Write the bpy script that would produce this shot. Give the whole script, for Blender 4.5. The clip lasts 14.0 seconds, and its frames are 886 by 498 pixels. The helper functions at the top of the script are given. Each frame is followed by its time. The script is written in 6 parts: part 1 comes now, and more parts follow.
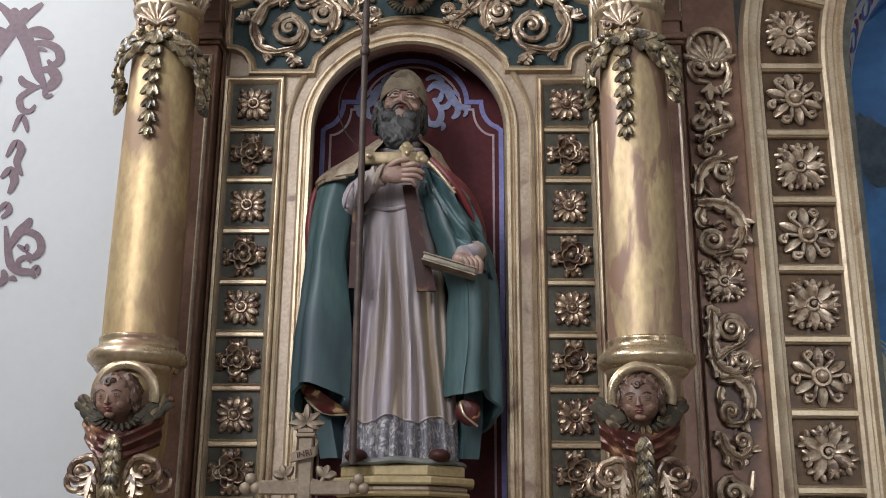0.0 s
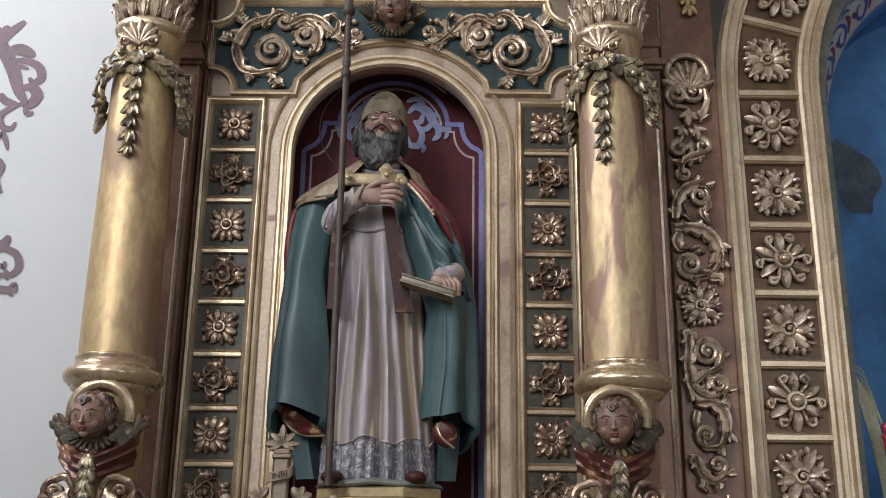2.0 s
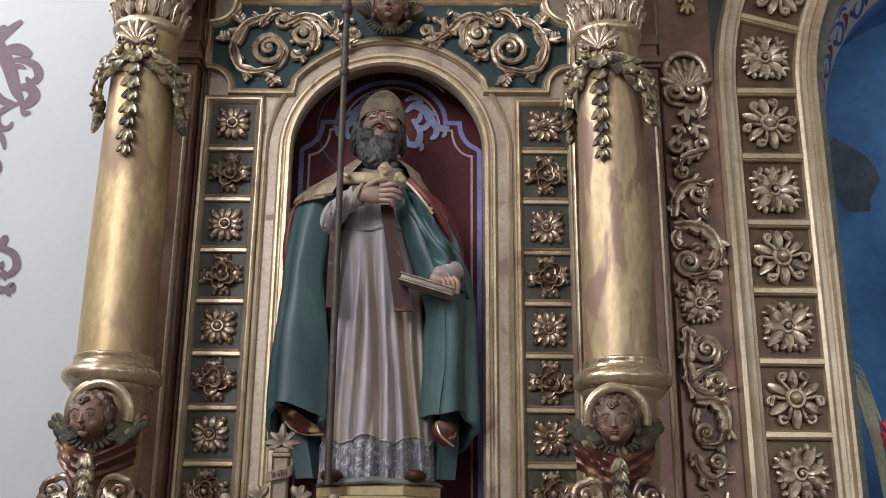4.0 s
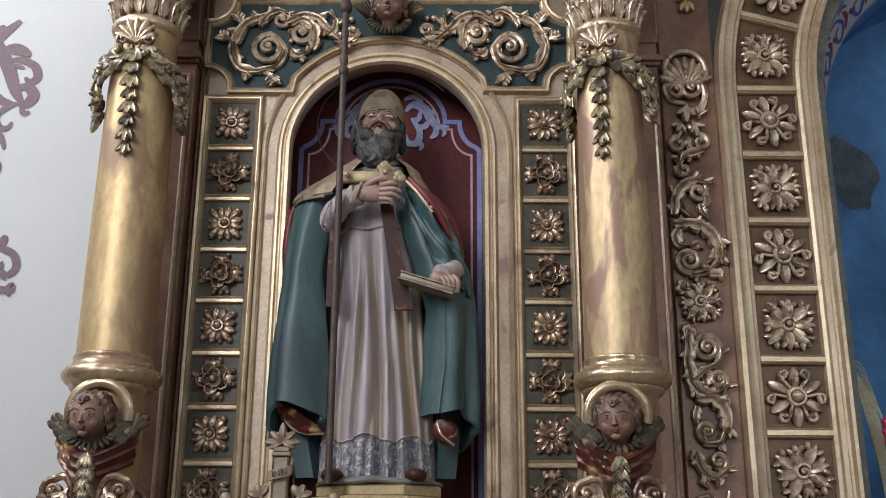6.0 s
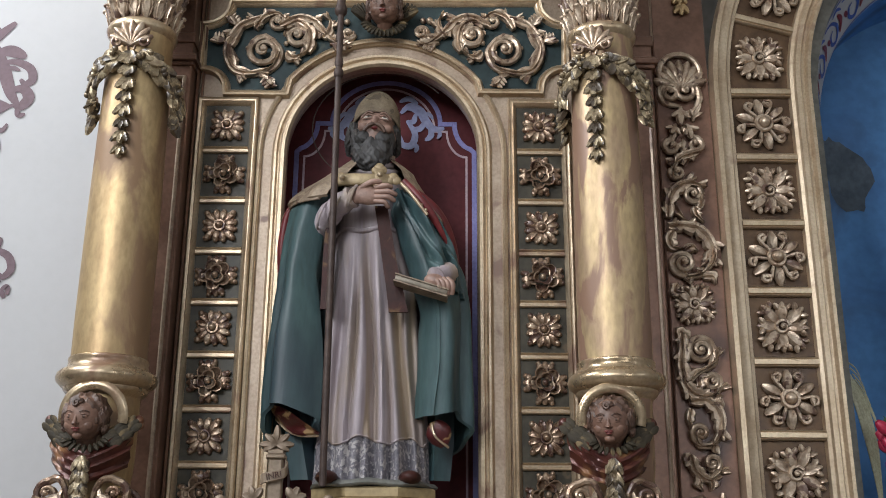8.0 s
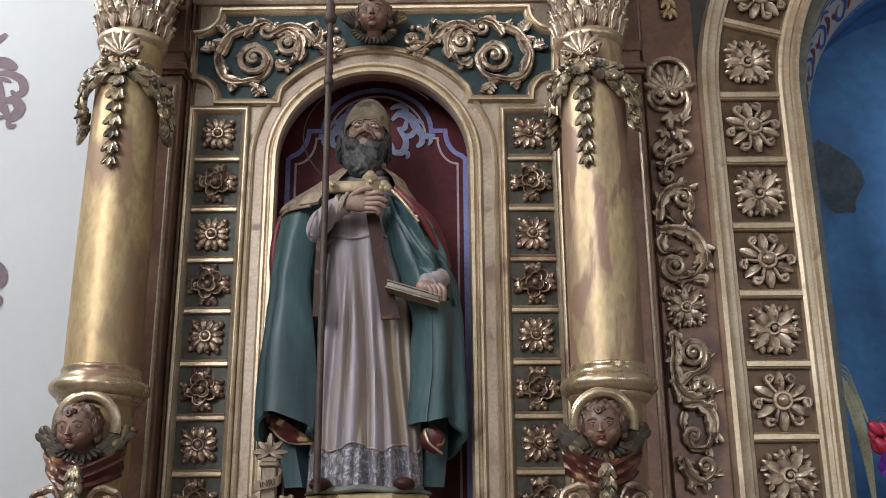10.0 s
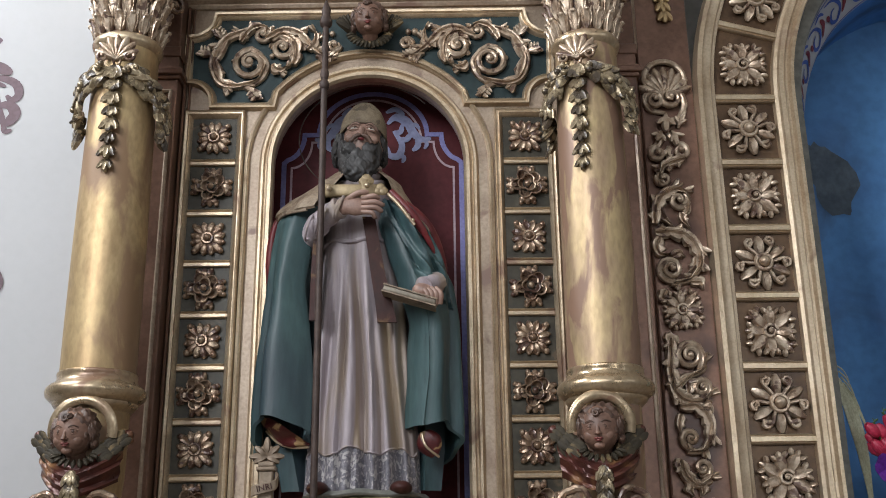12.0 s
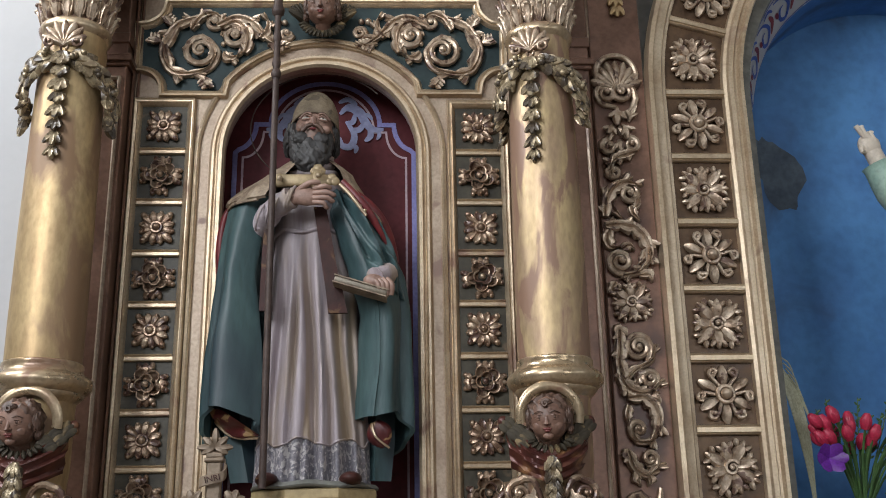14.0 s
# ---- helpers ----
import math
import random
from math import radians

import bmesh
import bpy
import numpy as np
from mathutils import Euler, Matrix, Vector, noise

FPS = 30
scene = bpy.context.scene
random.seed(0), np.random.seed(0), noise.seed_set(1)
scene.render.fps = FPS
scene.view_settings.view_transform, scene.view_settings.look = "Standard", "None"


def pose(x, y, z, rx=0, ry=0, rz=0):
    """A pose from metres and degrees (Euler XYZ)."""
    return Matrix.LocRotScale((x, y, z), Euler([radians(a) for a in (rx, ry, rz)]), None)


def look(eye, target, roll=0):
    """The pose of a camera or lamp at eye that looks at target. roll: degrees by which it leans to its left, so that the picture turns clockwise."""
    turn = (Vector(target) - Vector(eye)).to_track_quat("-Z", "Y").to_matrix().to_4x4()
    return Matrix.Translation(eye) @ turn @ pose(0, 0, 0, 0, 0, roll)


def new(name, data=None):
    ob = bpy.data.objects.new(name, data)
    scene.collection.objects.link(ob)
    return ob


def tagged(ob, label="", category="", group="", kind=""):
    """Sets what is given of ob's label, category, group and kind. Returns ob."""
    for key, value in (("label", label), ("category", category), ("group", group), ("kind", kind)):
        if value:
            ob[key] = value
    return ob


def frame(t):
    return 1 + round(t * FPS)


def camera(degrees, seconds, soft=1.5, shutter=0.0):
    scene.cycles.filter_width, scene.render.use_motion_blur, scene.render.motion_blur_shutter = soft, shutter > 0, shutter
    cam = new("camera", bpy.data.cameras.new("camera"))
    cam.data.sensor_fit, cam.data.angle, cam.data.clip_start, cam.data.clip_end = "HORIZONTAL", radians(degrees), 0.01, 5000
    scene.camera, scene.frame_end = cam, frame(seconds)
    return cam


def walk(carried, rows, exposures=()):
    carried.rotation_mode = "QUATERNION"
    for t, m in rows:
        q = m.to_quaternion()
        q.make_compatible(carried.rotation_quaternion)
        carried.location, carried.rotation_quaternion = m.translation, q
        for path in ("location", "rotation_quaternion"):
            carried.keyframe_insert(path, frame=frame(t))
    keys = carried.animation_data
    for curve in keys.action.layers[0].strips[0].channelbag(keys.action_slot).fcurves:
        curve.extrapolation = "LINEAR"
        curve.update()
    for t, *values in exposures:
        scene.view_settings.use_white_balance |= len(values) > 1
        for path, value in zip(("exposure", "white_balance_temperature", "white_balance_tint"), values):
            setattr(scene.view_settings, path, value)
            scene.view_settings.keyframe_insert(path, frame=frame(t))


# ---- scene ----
cam = camera(46.0, 14.0, 0.95)
PATH = [
    (0, (0.179, -3.426, 1.731), (0.148, -1.508, 2.297), 0.4),
    (0.5, (0.189, -3.435, 1.739), (0.172, -1.53, 2.346), 0.9),
    (1, (0.192, -3.433, 1.735), (0.192, -1.528, 2.346), 0.8),
    (1.5, (0.192, -3.433, 1.739), (0.192, -1.526, 2.341), 0.7),
    (2, (0.199, -3.439, 1.733), (0.197, -1.532, 2.336), 0.7),
    (2.5, (0.203, -3.442, 1.728), (0.202, -1.535, 2.331), 0.6),
    (3, (0.191, -3.436, 1.727), (0.195, -1.529, 2.33), 0.6),
    (5.5, (0.187, -3.431, 1.726), (0.193, -1.525, 2.333), 0.3),
    (6, (0.191, -3.426, 1.72), (0.196, -1.52, 2.327), 0.3),
    (6.5, (0.19, -3.424, 1.722), (0.197, -1.518, 2.326), 0.3),
    (7, (0.192, -3.427, 1.726), (0.202, -1.519, 2.327), 0.3),
    (7.5, (0.192, -3.43, 1.727), (0.204, -1.523, 2.331), 0.3),
    (8, (0.2, -3.434, 1.726), (0.21, -1.528, 2.333), 0.3),
    (10.5, (0.214, -3.443, 1.725), (0.236, -1.542, 2.347), -0.6),
    (11, (0.213, -3.44, 1.722), (0.238, -1.541, 2.348), -0.7),
    (11.5, (0.21, -3.439, 1.722), (0.236, -1.54, 2.347), -0.7),
    (12, (0.214, -3.44, 1.721), (0.239, -1.54, 2.347), -0.7),
    (12.5, (0.209, -3.438, 1.722), (0.238, -1.538, 2.347), -0.7),
    (13, (0.207, -3.437, 1.718), (0.236, -1.537, 2.344), -0.8),
    (13.5, (0.211, -3.437, 1.717), (0.244, -1.538, 2.344), -0.8),
    (14, (0.222, -3.441, 1.719), (0.335, -1.54, 2.328), -1.1),
]
walk(cam, [(t, look(eye, target, roll)) for t, eye, target, roll in PATH])

# ---- build ----
# world and daylight from the nave's windows
world = bpy.data.worlds.new("world")
scene.world = world
world.use_nodes = True
wn = world.node_tree.nodes
sky = wn.new("ShaderNodeTexSky")
sky.sky_type, sky.sun_disc = "NISHITA", False
sky.sun_elevation, sky.sun_rotation = radians(45), radians(200)
wn["Background"].inputs["Strength"].default_value = 0.12
world.node_tree.links.new(sky.outputs[0], wn["Background"].inputs["Color"])


def window_light(name, eye, target, w, h, power, color):
    d = bpy.data.lights.new(name, "AREA")
    d.shape, d.size, d.size_y, d.energy, d.color = "RECTANGLE", w, h, power, color
    ob = new(name, d)
    ob.matrix_world = look(eye, target)
    return ob


window_light("window_light", (-3.25, -1.3, 5.5), (-0.6, -0.2, 3.6), 1.1, 1.8, 150, (0.92, 0.96, 1.0))
window_light("window_light", (-3.2, -5.8, 4.8), (0.3, 0.0, 3.2), 1.5, 2.4, 270, (0.925, 0.96, 1.0))
window_light("window_light", (5.4, -4.2, 4.4), (1.4, 0.0, 2.8), 1.3, 2.2, 13, (0.95, 0.975, 1.0))
window_light("window_light", (-1.0, -8.1, 5.4), (0.0, 0.0, 3.4), 2.4, 2.4, 75, (0.925, 0.96, 1.0))
window_light("window_light", (3.6, -8.1, 3.5), (1.0, 0.0, 2.6), 1.8, 2.2, 45, (0.925, 0.96, 1.0))
scene.view_settings.exposure = 0.2


# ---- materials ----
def material(name, c1, c2, rough=0.5, metal=0.0, scale=6.0, bump=0.15, fine=60.0, c3=None, wear=0.62, rvar=0.15, stretch=(1, 1, 1), spec=0.5, grit=0.4, edge=0.02):
    """Two-tone noise-mixed surface with fine relief; c3: worn patches."""
    m = bpy.data.materials.new(name)
    m.use_nodes = True
    n, l = m.node_tree.nodes, m.node_tree.links
    b = n["Principled BSDF"]
    tc = n.new("ShaderNodeTexCoord")
    mp = n.new("ShaderNodeMapping")
    mp.inputs["Scale"].default_value = stretch
    l.new(tc.outputs["Object"], mp.inputs["Vector"])
    oi = n.new("ShaderNodeObjectInfo")
    ad = n.new("ShaderNodeVectorMath")
    ad.operation = "ADD"
    mu = n.new("ShaderNodeMath")
    mu.operation = "MULTIPLY"
    mu.inputs[1].default_value = 7.0
    l.new(oi.outputs["Random"], mu.inputs[0])
    l.new(mp.outputs[0], ad.inputs[0])
    l.new(mu.outputs[0], ad.inputs[1])
    n1 = n.new("ShaderNodeTexNoise")
    n1.inputs["Scale"].default_value, n1.inputs["Detail"].default_value, n1.inputs["Roughness"].default_value = scale, 6, 0.62
    n2 = n.new("ShaderNodeTexNoise")
    n2.inputs["Scale"].default_value, n2.inputs["Detail"].default_value = fine, 4
    l.new(ad.outputs[0], n1.inputs["Vector"])
    l.new(ad.outputs[0], n2.inputs["Vector"])
    r1 = n.new("ShaderNodeValToRGB")
    r1.color_ramp.elements[0].position, r1.color_ramp.elements[1].position = 0.35, 0.66
    r1.color_ramp.elements[0].color, r1.color_ramp.elements[1].color = (*c2, 1), (*c1, 1)
    l.new(n1.outputs["Fac"], r1.inputs["Fac"])
    mx = n.new("ShaderNodeMix")
    mx.data_type, mx.blend_type = "RGBA", "MULTIPLY"
    mx.inputs["Factor"].default_value = grit
    r2 = n.new("ShaderNodeValToRGB")
    r2.color_ramp.elements[0].position, r2.color_ramp.elements[1].position = 0.3, 0.6
    r2.color_ramp.elements[0].color = (0.45, 0.42, 0.4, 1)
    l.new(n2.outputs["Fac"], r2.inputs["Fac"])
    l.new(r1.outputs[0], mx.inputs["A"])
    l.new(r2.outputs[0], mx.inputs["B"])
    out = mx.outputs["Result"]
    rr = n.new("ShaderNodeMapRange")
    rr.inputs["To Min"].default_value, rr.inputs["To Max"].default_value = max(0.03, rough - rvar), min(1, rough + rvar)
    l.new(n1.outputs["Fac"], rr.inputs["Value"])
    b.inputs["Metallic"].default_value = metal
    if c3:
        n3 = n.new("ShaderNodeTexNoise")
        n3.inputs["Scale"].default_value, n3.inputs["Detail"].default_value, n3.inputs["Distortion"].default_value = scale * 0.7, 9, 0.6
        a3 = n.new("ShaderNodeVectorMath")
        a3.operation = "ADD"
        a3.inputs[1].default_value = (3.1, 5.7, 1.3)
        l.new(ad.outputs[0], a3.inputs[0])
        l.new(a3.outputs[0], n3.inputs["Vector"])
        r3 = n.new("ShaderNodeValToRGB")
        r3.color_ramp.elements[0].position, r3.color_ramp.elements[1].position = wear - edge, wear + edge
        l.new(n3.outputs["Fac"], r3.inputs["Fac"])
        m3 = n.new("ShaderNodeMix")
        m3.data_type = "RGBA"
        l.new(r3.outputs[0], m3.inputs["Factor"])
        l.new(out, m3.inputs["A"])
        m3.inputs["B"].default_value = (*c3, 1)
        out = m3.outputs["Result"]
        if metal > 0:
            mm = n.new("ShaderNodeMapRange")
            mm.inputs["To Min"].default_value, mm.inputs["To Max"].default_value = metal, metal * 0.25
            l.new(r3.outputs[0], mm.inputs["Value"])
            l.new(mm.outputs[0], b.inputs["Metallic"])
    l.new(out, b.inputs["Base Color"])
    l.new(rr.outputs[0], b.inputs["Roughness"])
    b.inputs["Specular IOR Level"].default_value = spec
    if bump:
        bp = n.new("ShaderNodeBump")
        bp.inputs["Strength"].default_value, bp.inputs["Distance"].default_value = bump, 0.004
        l.new(n2.outputs["Fac"], bp.inputs["Height"])
        l.new(bp.outputs[0], b.inputs["Normal"])
    return m


GILT = material("gilt_moulding", (0.60, 0.485, 0.345), (0.46, 0.345, 0.23), 0.33, 0.6, 9, 0.08, 120, (0.25, 0.155, 0.11), 0.65, grit=0.35, rvar=0.06, edge=0.05)
POLISH = material("polished_gilt", (0.56, 0.44, 0.30), (0.42, 0.31, 0.19), 0.29, 0.75, 9, 0.1, 90, (0.22, 0.13, 0.08), 0.62, edge=0.04)
LEAF = material("gilt_carving", (0.60, 0.49, 0.375), (0.30, 0.205, 0.14), 0.32, 0.6, 24, 0.3, 130, (0.12, 0.07, 0.05), 0.60)
COLG = material("gilt_column", (0.52, 0.385, 0.205), (0.37, 0.25, 0.13), 0.47, 0.6, 9, 0.18, 70, (0.24, 0.145, 0.08), 0.57, stretch=(1, 1, 0.45), edge=0.04)
COLR = material("worn_gilt_column", (0.50, 0.375, 0.20), (0.37, 0.255, 0.165), 0.46, 0.5, 13, 0.15, 70, (0.23, 0.135, 0.09), 0.54, stretch=(1, 1, 0.35), edge=0.025)
PANEL = material("worn_gilt_panel", (0.455, 0.36, 0.27), (0.32, 0.235, 0.172), 0.43, 0.35, 8, 0.2, 90, (0.20, 0.125, 0.095), 0.62, grit=0.5, rvar=0.06, edge=0.03)
BROWN = material("brown_gilt_panel", (0.245, 0.137, 0.097), (0.145, 0.078, 0.054), 0.36, 0.4, 6, 0.15, 70, (0.09, 0.046, 0.034), 0.62, edge=0.05)
ROSE = material("tarnished_gilt_rosette", (0.46, 0.35, 0.25), (0.20, 0.115, 0.075), 0.30, 0.6, 26, 0.3, 130, (0.085, 0.045, 0.033), 0.56)
BROCADE = material("red_gold_brocade", (0.11, 0.018, 0.018), (0.06, 0.011, 0.011), 0.4, 0.1, 30, 0.2, 90, (0.30, 0.19, 0.09), 0.56)
GARL = material("tarnished_olive_gilt", (0.46, 0.375, 0.245), (0.16, 0.115, 0.068), 0.28, 0.5, 22, 0.3, 130, (0.06, 0.044, 0.03), 0.53)
COFFER = material("brown_coffer", (0.15, 0.09, 0.05), (0.07, 0.04, 0.024), 0.38, 0.45, 12, 0.15, 70)
GREEN = material("dark_green_coffer", (0.082, 0.072, 0.052), (0.042, 0.037, 0.028), 0.45, 0.0, 14, 0.2, 60, (0.12, 0.09, 0.06), 0.66, spec=0.25)
NAVY = material("dark_blue_green_ground", (0.036, 0.058, 0.06), (0.020, 0.032, 0.035), 0.5, 0.0, 12, 0.15, 60, (0.06, 0.07, 0.06), 0.67, spec=0.2)
MAROON = material("maroon_wall", (0.12, 0.027, 0.031), (0.088, 0.019, 0.023), 0.55, 0.0, 3, 0.1, 40, spec=0.15)
VIOLET = material("violet_paint", (0.30, 0.29, 0.58), (0.21, 0.20, 0.47), 0.6, 0.0, 12, 0.05, 80)
PALEV = material("pale_lavender_paint", (0.33, 0.345, 0.52), (0.23, 0.24, 0.40), 0.6, 0.0, 14, 0.05, 80)
PINK = material("pale_pink_paint", (0.55, 0.40, 0.42), (0.40, 0.28, 0.34), 0.6, 0.0, 12, 0.05, 80)
WHITE = material("white_plaster", (0.44, 0.437, 0.443), (0.405, 0.402, 0.408), 0.75, 0.0, 1.2, 0.12, 30, grit=0.04)
STENCIL = material("purple_stencil_paint", (0.155, 0.10, 0.115), (0.115, 0.07, 0.085), 0.7, 0.0, 10, 0.05, 60)
BLUE = material("blue_plaster", (0.088, 0.25, 0.52), (0.06, 0.175, 0.40), 0.7, 0.0, 3, 0.15, 25, (0.05, 0.10, 0.19), 0.66, grit=0.25, edge=0.06)
STONE = material("grey_stone", (0.20, 0.20, 0.175), (0.12, 0.12, 0.11), 0.6, 0.0, 16, 0.3, 50)
LIME = material("white_limewash", (0.80, 0.79, 0.76), (0.74, 0.73, 0.70), 0.8, 0.0, 1.5, 0.1, 20, grit=0.06)
PLASTER = material("cream_plaster", (0.27, 0.25, 0.225), (0.22, 0.205, 0.185), 0.8, 0.0, 1.5, 0.1, 20)
FLOOR = material("stone_floor", (0.30, 0.26, 0.22), (0.22, 0.19, 0.16), 0.4, 0.0, 2, 0.1, 20)
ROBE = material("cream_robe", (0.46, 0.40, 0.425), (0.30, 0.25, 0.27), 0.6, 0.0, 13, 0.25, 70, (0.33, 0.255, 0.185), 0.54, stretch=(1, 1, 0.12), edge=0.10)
LACE = material("painted_lace", (0.26, 0.24, 0.26), (0.12, 0.115, 0.14), 0.6, 0.0, 85, 0.4, 140, (0.42, 0.39, 0.385), 0.55)
TEAL = material("teal_cloak", (0.066, 0.118, 0.118), (0.030, 0.064, 0.072), 0.48, 0.0, 8, 0.2, 70, (0.026, 0.043, 0.055), 0.58, stretch=(1, 1, 0.25), edge=0.08)
BEIGE = material("beige_cape", (0.34, 0.265, 0.19), (0.19, 0.135, 0.09), 0.6, 0.0, 30, 0.4, 140, (0.13, 0.085, 0.055), 0.58, edge=0.06)
CRIMSON = material("crimson_lining", (0.20, 0.025, 0.028), (0.11, 0.015, 0.018), 0.45, 0.0, 10, 0.1, 60)
SKIN = material("painted_skin", (0.33, 0.205, 0.16), (0.20, 0.118, 0.09), 0.5, 0.0, 12, 0.1, 80)
BEARD = material("dark_grey_beard", (0.068, 0.064, 0.064), (0.035, 0.033, 0.032), 0.55, 0.0, 30, 0.5, 140, stretch=(1, 1, 0.35))
HAIR = material("brown_hair", (0.125, 0.068, 0.046), (0.055, 0.030, 0.021), 0.5, 0.0, 25, 0.4, 120)
CAP = material("ochre_cap", (0.23, 0.18, 0.12), (0.14, 0.105, 0.068), 0.7, 0.0, 34, 0.7, 170, (0.09, 0.068, 0.045), 0.60)
LEATHER = material("brown_band", (0.06, 0.019, 0.015), (0.03, 0.011, 0.009), 0.5, 0.0, 14, 0.2, 80, (0.14, 0.075, 0.035), 0.64, spec=0.25)
IRON = material("dark_bronze_staff", (0.085, 0.058, 0.048), (0.045, 0.030, 0.026), 0.5, 0.1, 14, 0.2, 80, spec=0.25)
PAGE = material("book_pages", (0.31, 0.27, 0.21), (0.23, 0.195, 0.15), 0.6, 0.0, 20, 0.3, 120)
CLASP = material("pale_gold_clasp", (0.38, 0.29, 0.165), (0.26, 0.19, 0.105), 0.45, 0.25, 16, 0.2, 90, (0.17, 0.11, 0.065), 0.62, edge=0.04)
EYE = material("painted_eye_white", (0.50, 0.47, 0.43), (0.42, 0.39, 0.35), 0.4, 0.0, 20, 0.0, 80)
YELLOW = material("gold_paint_pedestal", (0.46, 0.36, 0.20), (0.36, 0.27, 0.14), 0.45, 0.25, 8, 0.1, 60, (0.22, 0.15, 0.08), 0.64, edge=0.04)


# ---- mesh helpers ----
class Mesh:
    """Collects vertices and faces; each face carries a material slot."""

    def __init__(self):
        self.v, self.f, self.s = [], [], []
        self.slot = 0

    def grid(self, rows, closed=False, cap=False):
        o, n = len(self.v), len(rows[0])
        for r in rows:
            self.v.extend(tuple(p) for p in r)
        for i in range(len(rows) - 1):
            for j in range(n if closed else n - 1):
                a, b = o + i * n + j, o + i * n + (j + 1) % n
                self.f.append((a, b, b + n, a + n))
                self.s.append(self.slot)
        if cap:
            self.f.append(tuple(range(o, o + n))[::-1])
            self.f.append(tuple(range(o + (len(rows) - 1) * n, o + len(rows) * n)))
            self.s += [self.slot, self.slot]

    def poly(self, pts):
        o = len(self.v)
        self.v.extend(tuple(p) for p in pts)
        self.f.append(tuple(range(o, o + len(pts))))
        self.s.append(self.slot)

    def box(self, x0, x1, y0, y1, z0, z1, b=0.0):
        rows = []
        for k, (y, i) in enumerate(((y1, 0), (y0 + b, 0), (y0, b)) if b else ((y1, 0), (y0, 0))):
            rows.append([(x0 + i, y, z0 + i), (x1 - i, y, z0 + i), (x1 - i, y, z1 - i), (x0 + i, y, z1 - i)])
        self.grid(rows, True, True)

    def lathe(self, prof, cx, cy, seg=48, a0=0.0, a1=2 * math.pi, wob=None):
        full = abs(a1 - a0) > 6.28
        n = seg if full else seg + 1
        rows = []
        for r, z in prof:
            rows.append([(cx + r * math.cos(a0 + (a1 - a0) * k / seg), cy + r * math.sin(a0 + (a1 - a0) * k / seg), z) for k in range(n)])
        self.grid(rows, full)

    def sweep(self, path, prof, y=0.0, closed=False):
        """A moulding with profile (offset, height) along a path of (x, z); heights rise towards -y."""
        n = len(path)
        rows = []
        for i in range(n):
            p = Vector(path[i])
            d = []
            if closed or i > 0:
                d.append((p - Vector(path[i - 1])).normalized())
            if closed or i < n - 1:
                d.append((Vector(path[(i + 1) % n]) - p).normalized())
            nn = [Vector((-q.y, q.x)) for q in d]
            m = nn[0] if len(nn) == 1 else (nn[0] + nn[1]) / max(0.25, 1 + nn[0].dot(nn[1]))
            rows.append([(p.x + m.x * o, y - h, p.y + m.y * o) for o, h in prof])
        if closed:
            rows.append(rows[0])
        self.grid(rows)

    def tube(self, pts, radii, seg=8, flat=1.0, up=(0, -1, 0)):
        """A round or flattened tube through pts with tapering radii."""
        pts = [Vector(p) for p in pts]
        up = Vector(up)
        rows = []
        for i, p in enumerate(pts):
            t = (pts[min(i + 1, len(pts) - 1)] - pts[max(i - 1, 0)])
            t = t.normalized() if t.length > 1e-9 else Vector((0, 0, 1))
            s = t.cross(up)
            s = s.normalized() if s.length > 1e-4 else Vector((1, 0, 0))
            w = s.cross(t).normalized()
            r = radii[i] if isinstance(radii, (list, tuple)) else radii
            rows.append([p + s * (r * math.cos(a)) + w * (r * flat * math.sin(a)) for a in (2 * math.pi * k / seg for k in range(seg))])
        self.grid(rows, True, True)

    def ball(self, c, r, seg=12, rings=8, rot=None):
        if not isinstance(r, (list, tuple)):
            r = (r, r, r)
        rows = []
        q = rot or Matrix.Identity(3)
        for i in range(rings + 1):
            t = math.pi * i / rings
            rr = max(math.sin(t), 0.02)
            rows.append([Vector(c) + q @ Vector((r[0] * rr * math.cos(a), r[1] * rr * math.sin(a), -r[2] * math.cos(t))) for a in (2 * math.pi * k / seg for k in range(seg))])
        self.grid(rows, True)

    def locks(self, c, r, freq, depth, seg=64, rings=40, turn=None, lean=0.0):
        """An egg-shaped mass carved into wavy strands that fall from its top."""
        turn = turn or Matrix.Identity(3)
        rows = []
        for i in range(rings + 1):
            e = math.pi * i / rings
            row = []
            for k in range(seg):
                a = 2 * math.pi * k / seg
                w = math.sin(freq * a + 2.2 * math.sin(3.5 * e + 2.0 * math.sin(a)) + 1.4 * math.sin(6.1 * e - 3 * a)) + 0.55 * math.sin((2 * freq + 1) * a + 3.4 * math.sin(4.3 * e + 1.0) - 5 * e)
                w += 0.8 * math.sin(9 * e + 2.6 * math.sin(4 * a)) * math.sin(5 * a + 1)
                f = 1 + depth * w * math.sin(e) ** 0.5
                s0 = max(math.sin(e), 0.03)
                row.append(Vector(c) + turn @ Vector((r[0] * f * s0 * math.cos(a) + lean * math.cos(e), r[1] * f * s0 * math.sin(a), r[2] * f * math.cos(e))))
            rows.append(row)
        self.grid(rows, True)

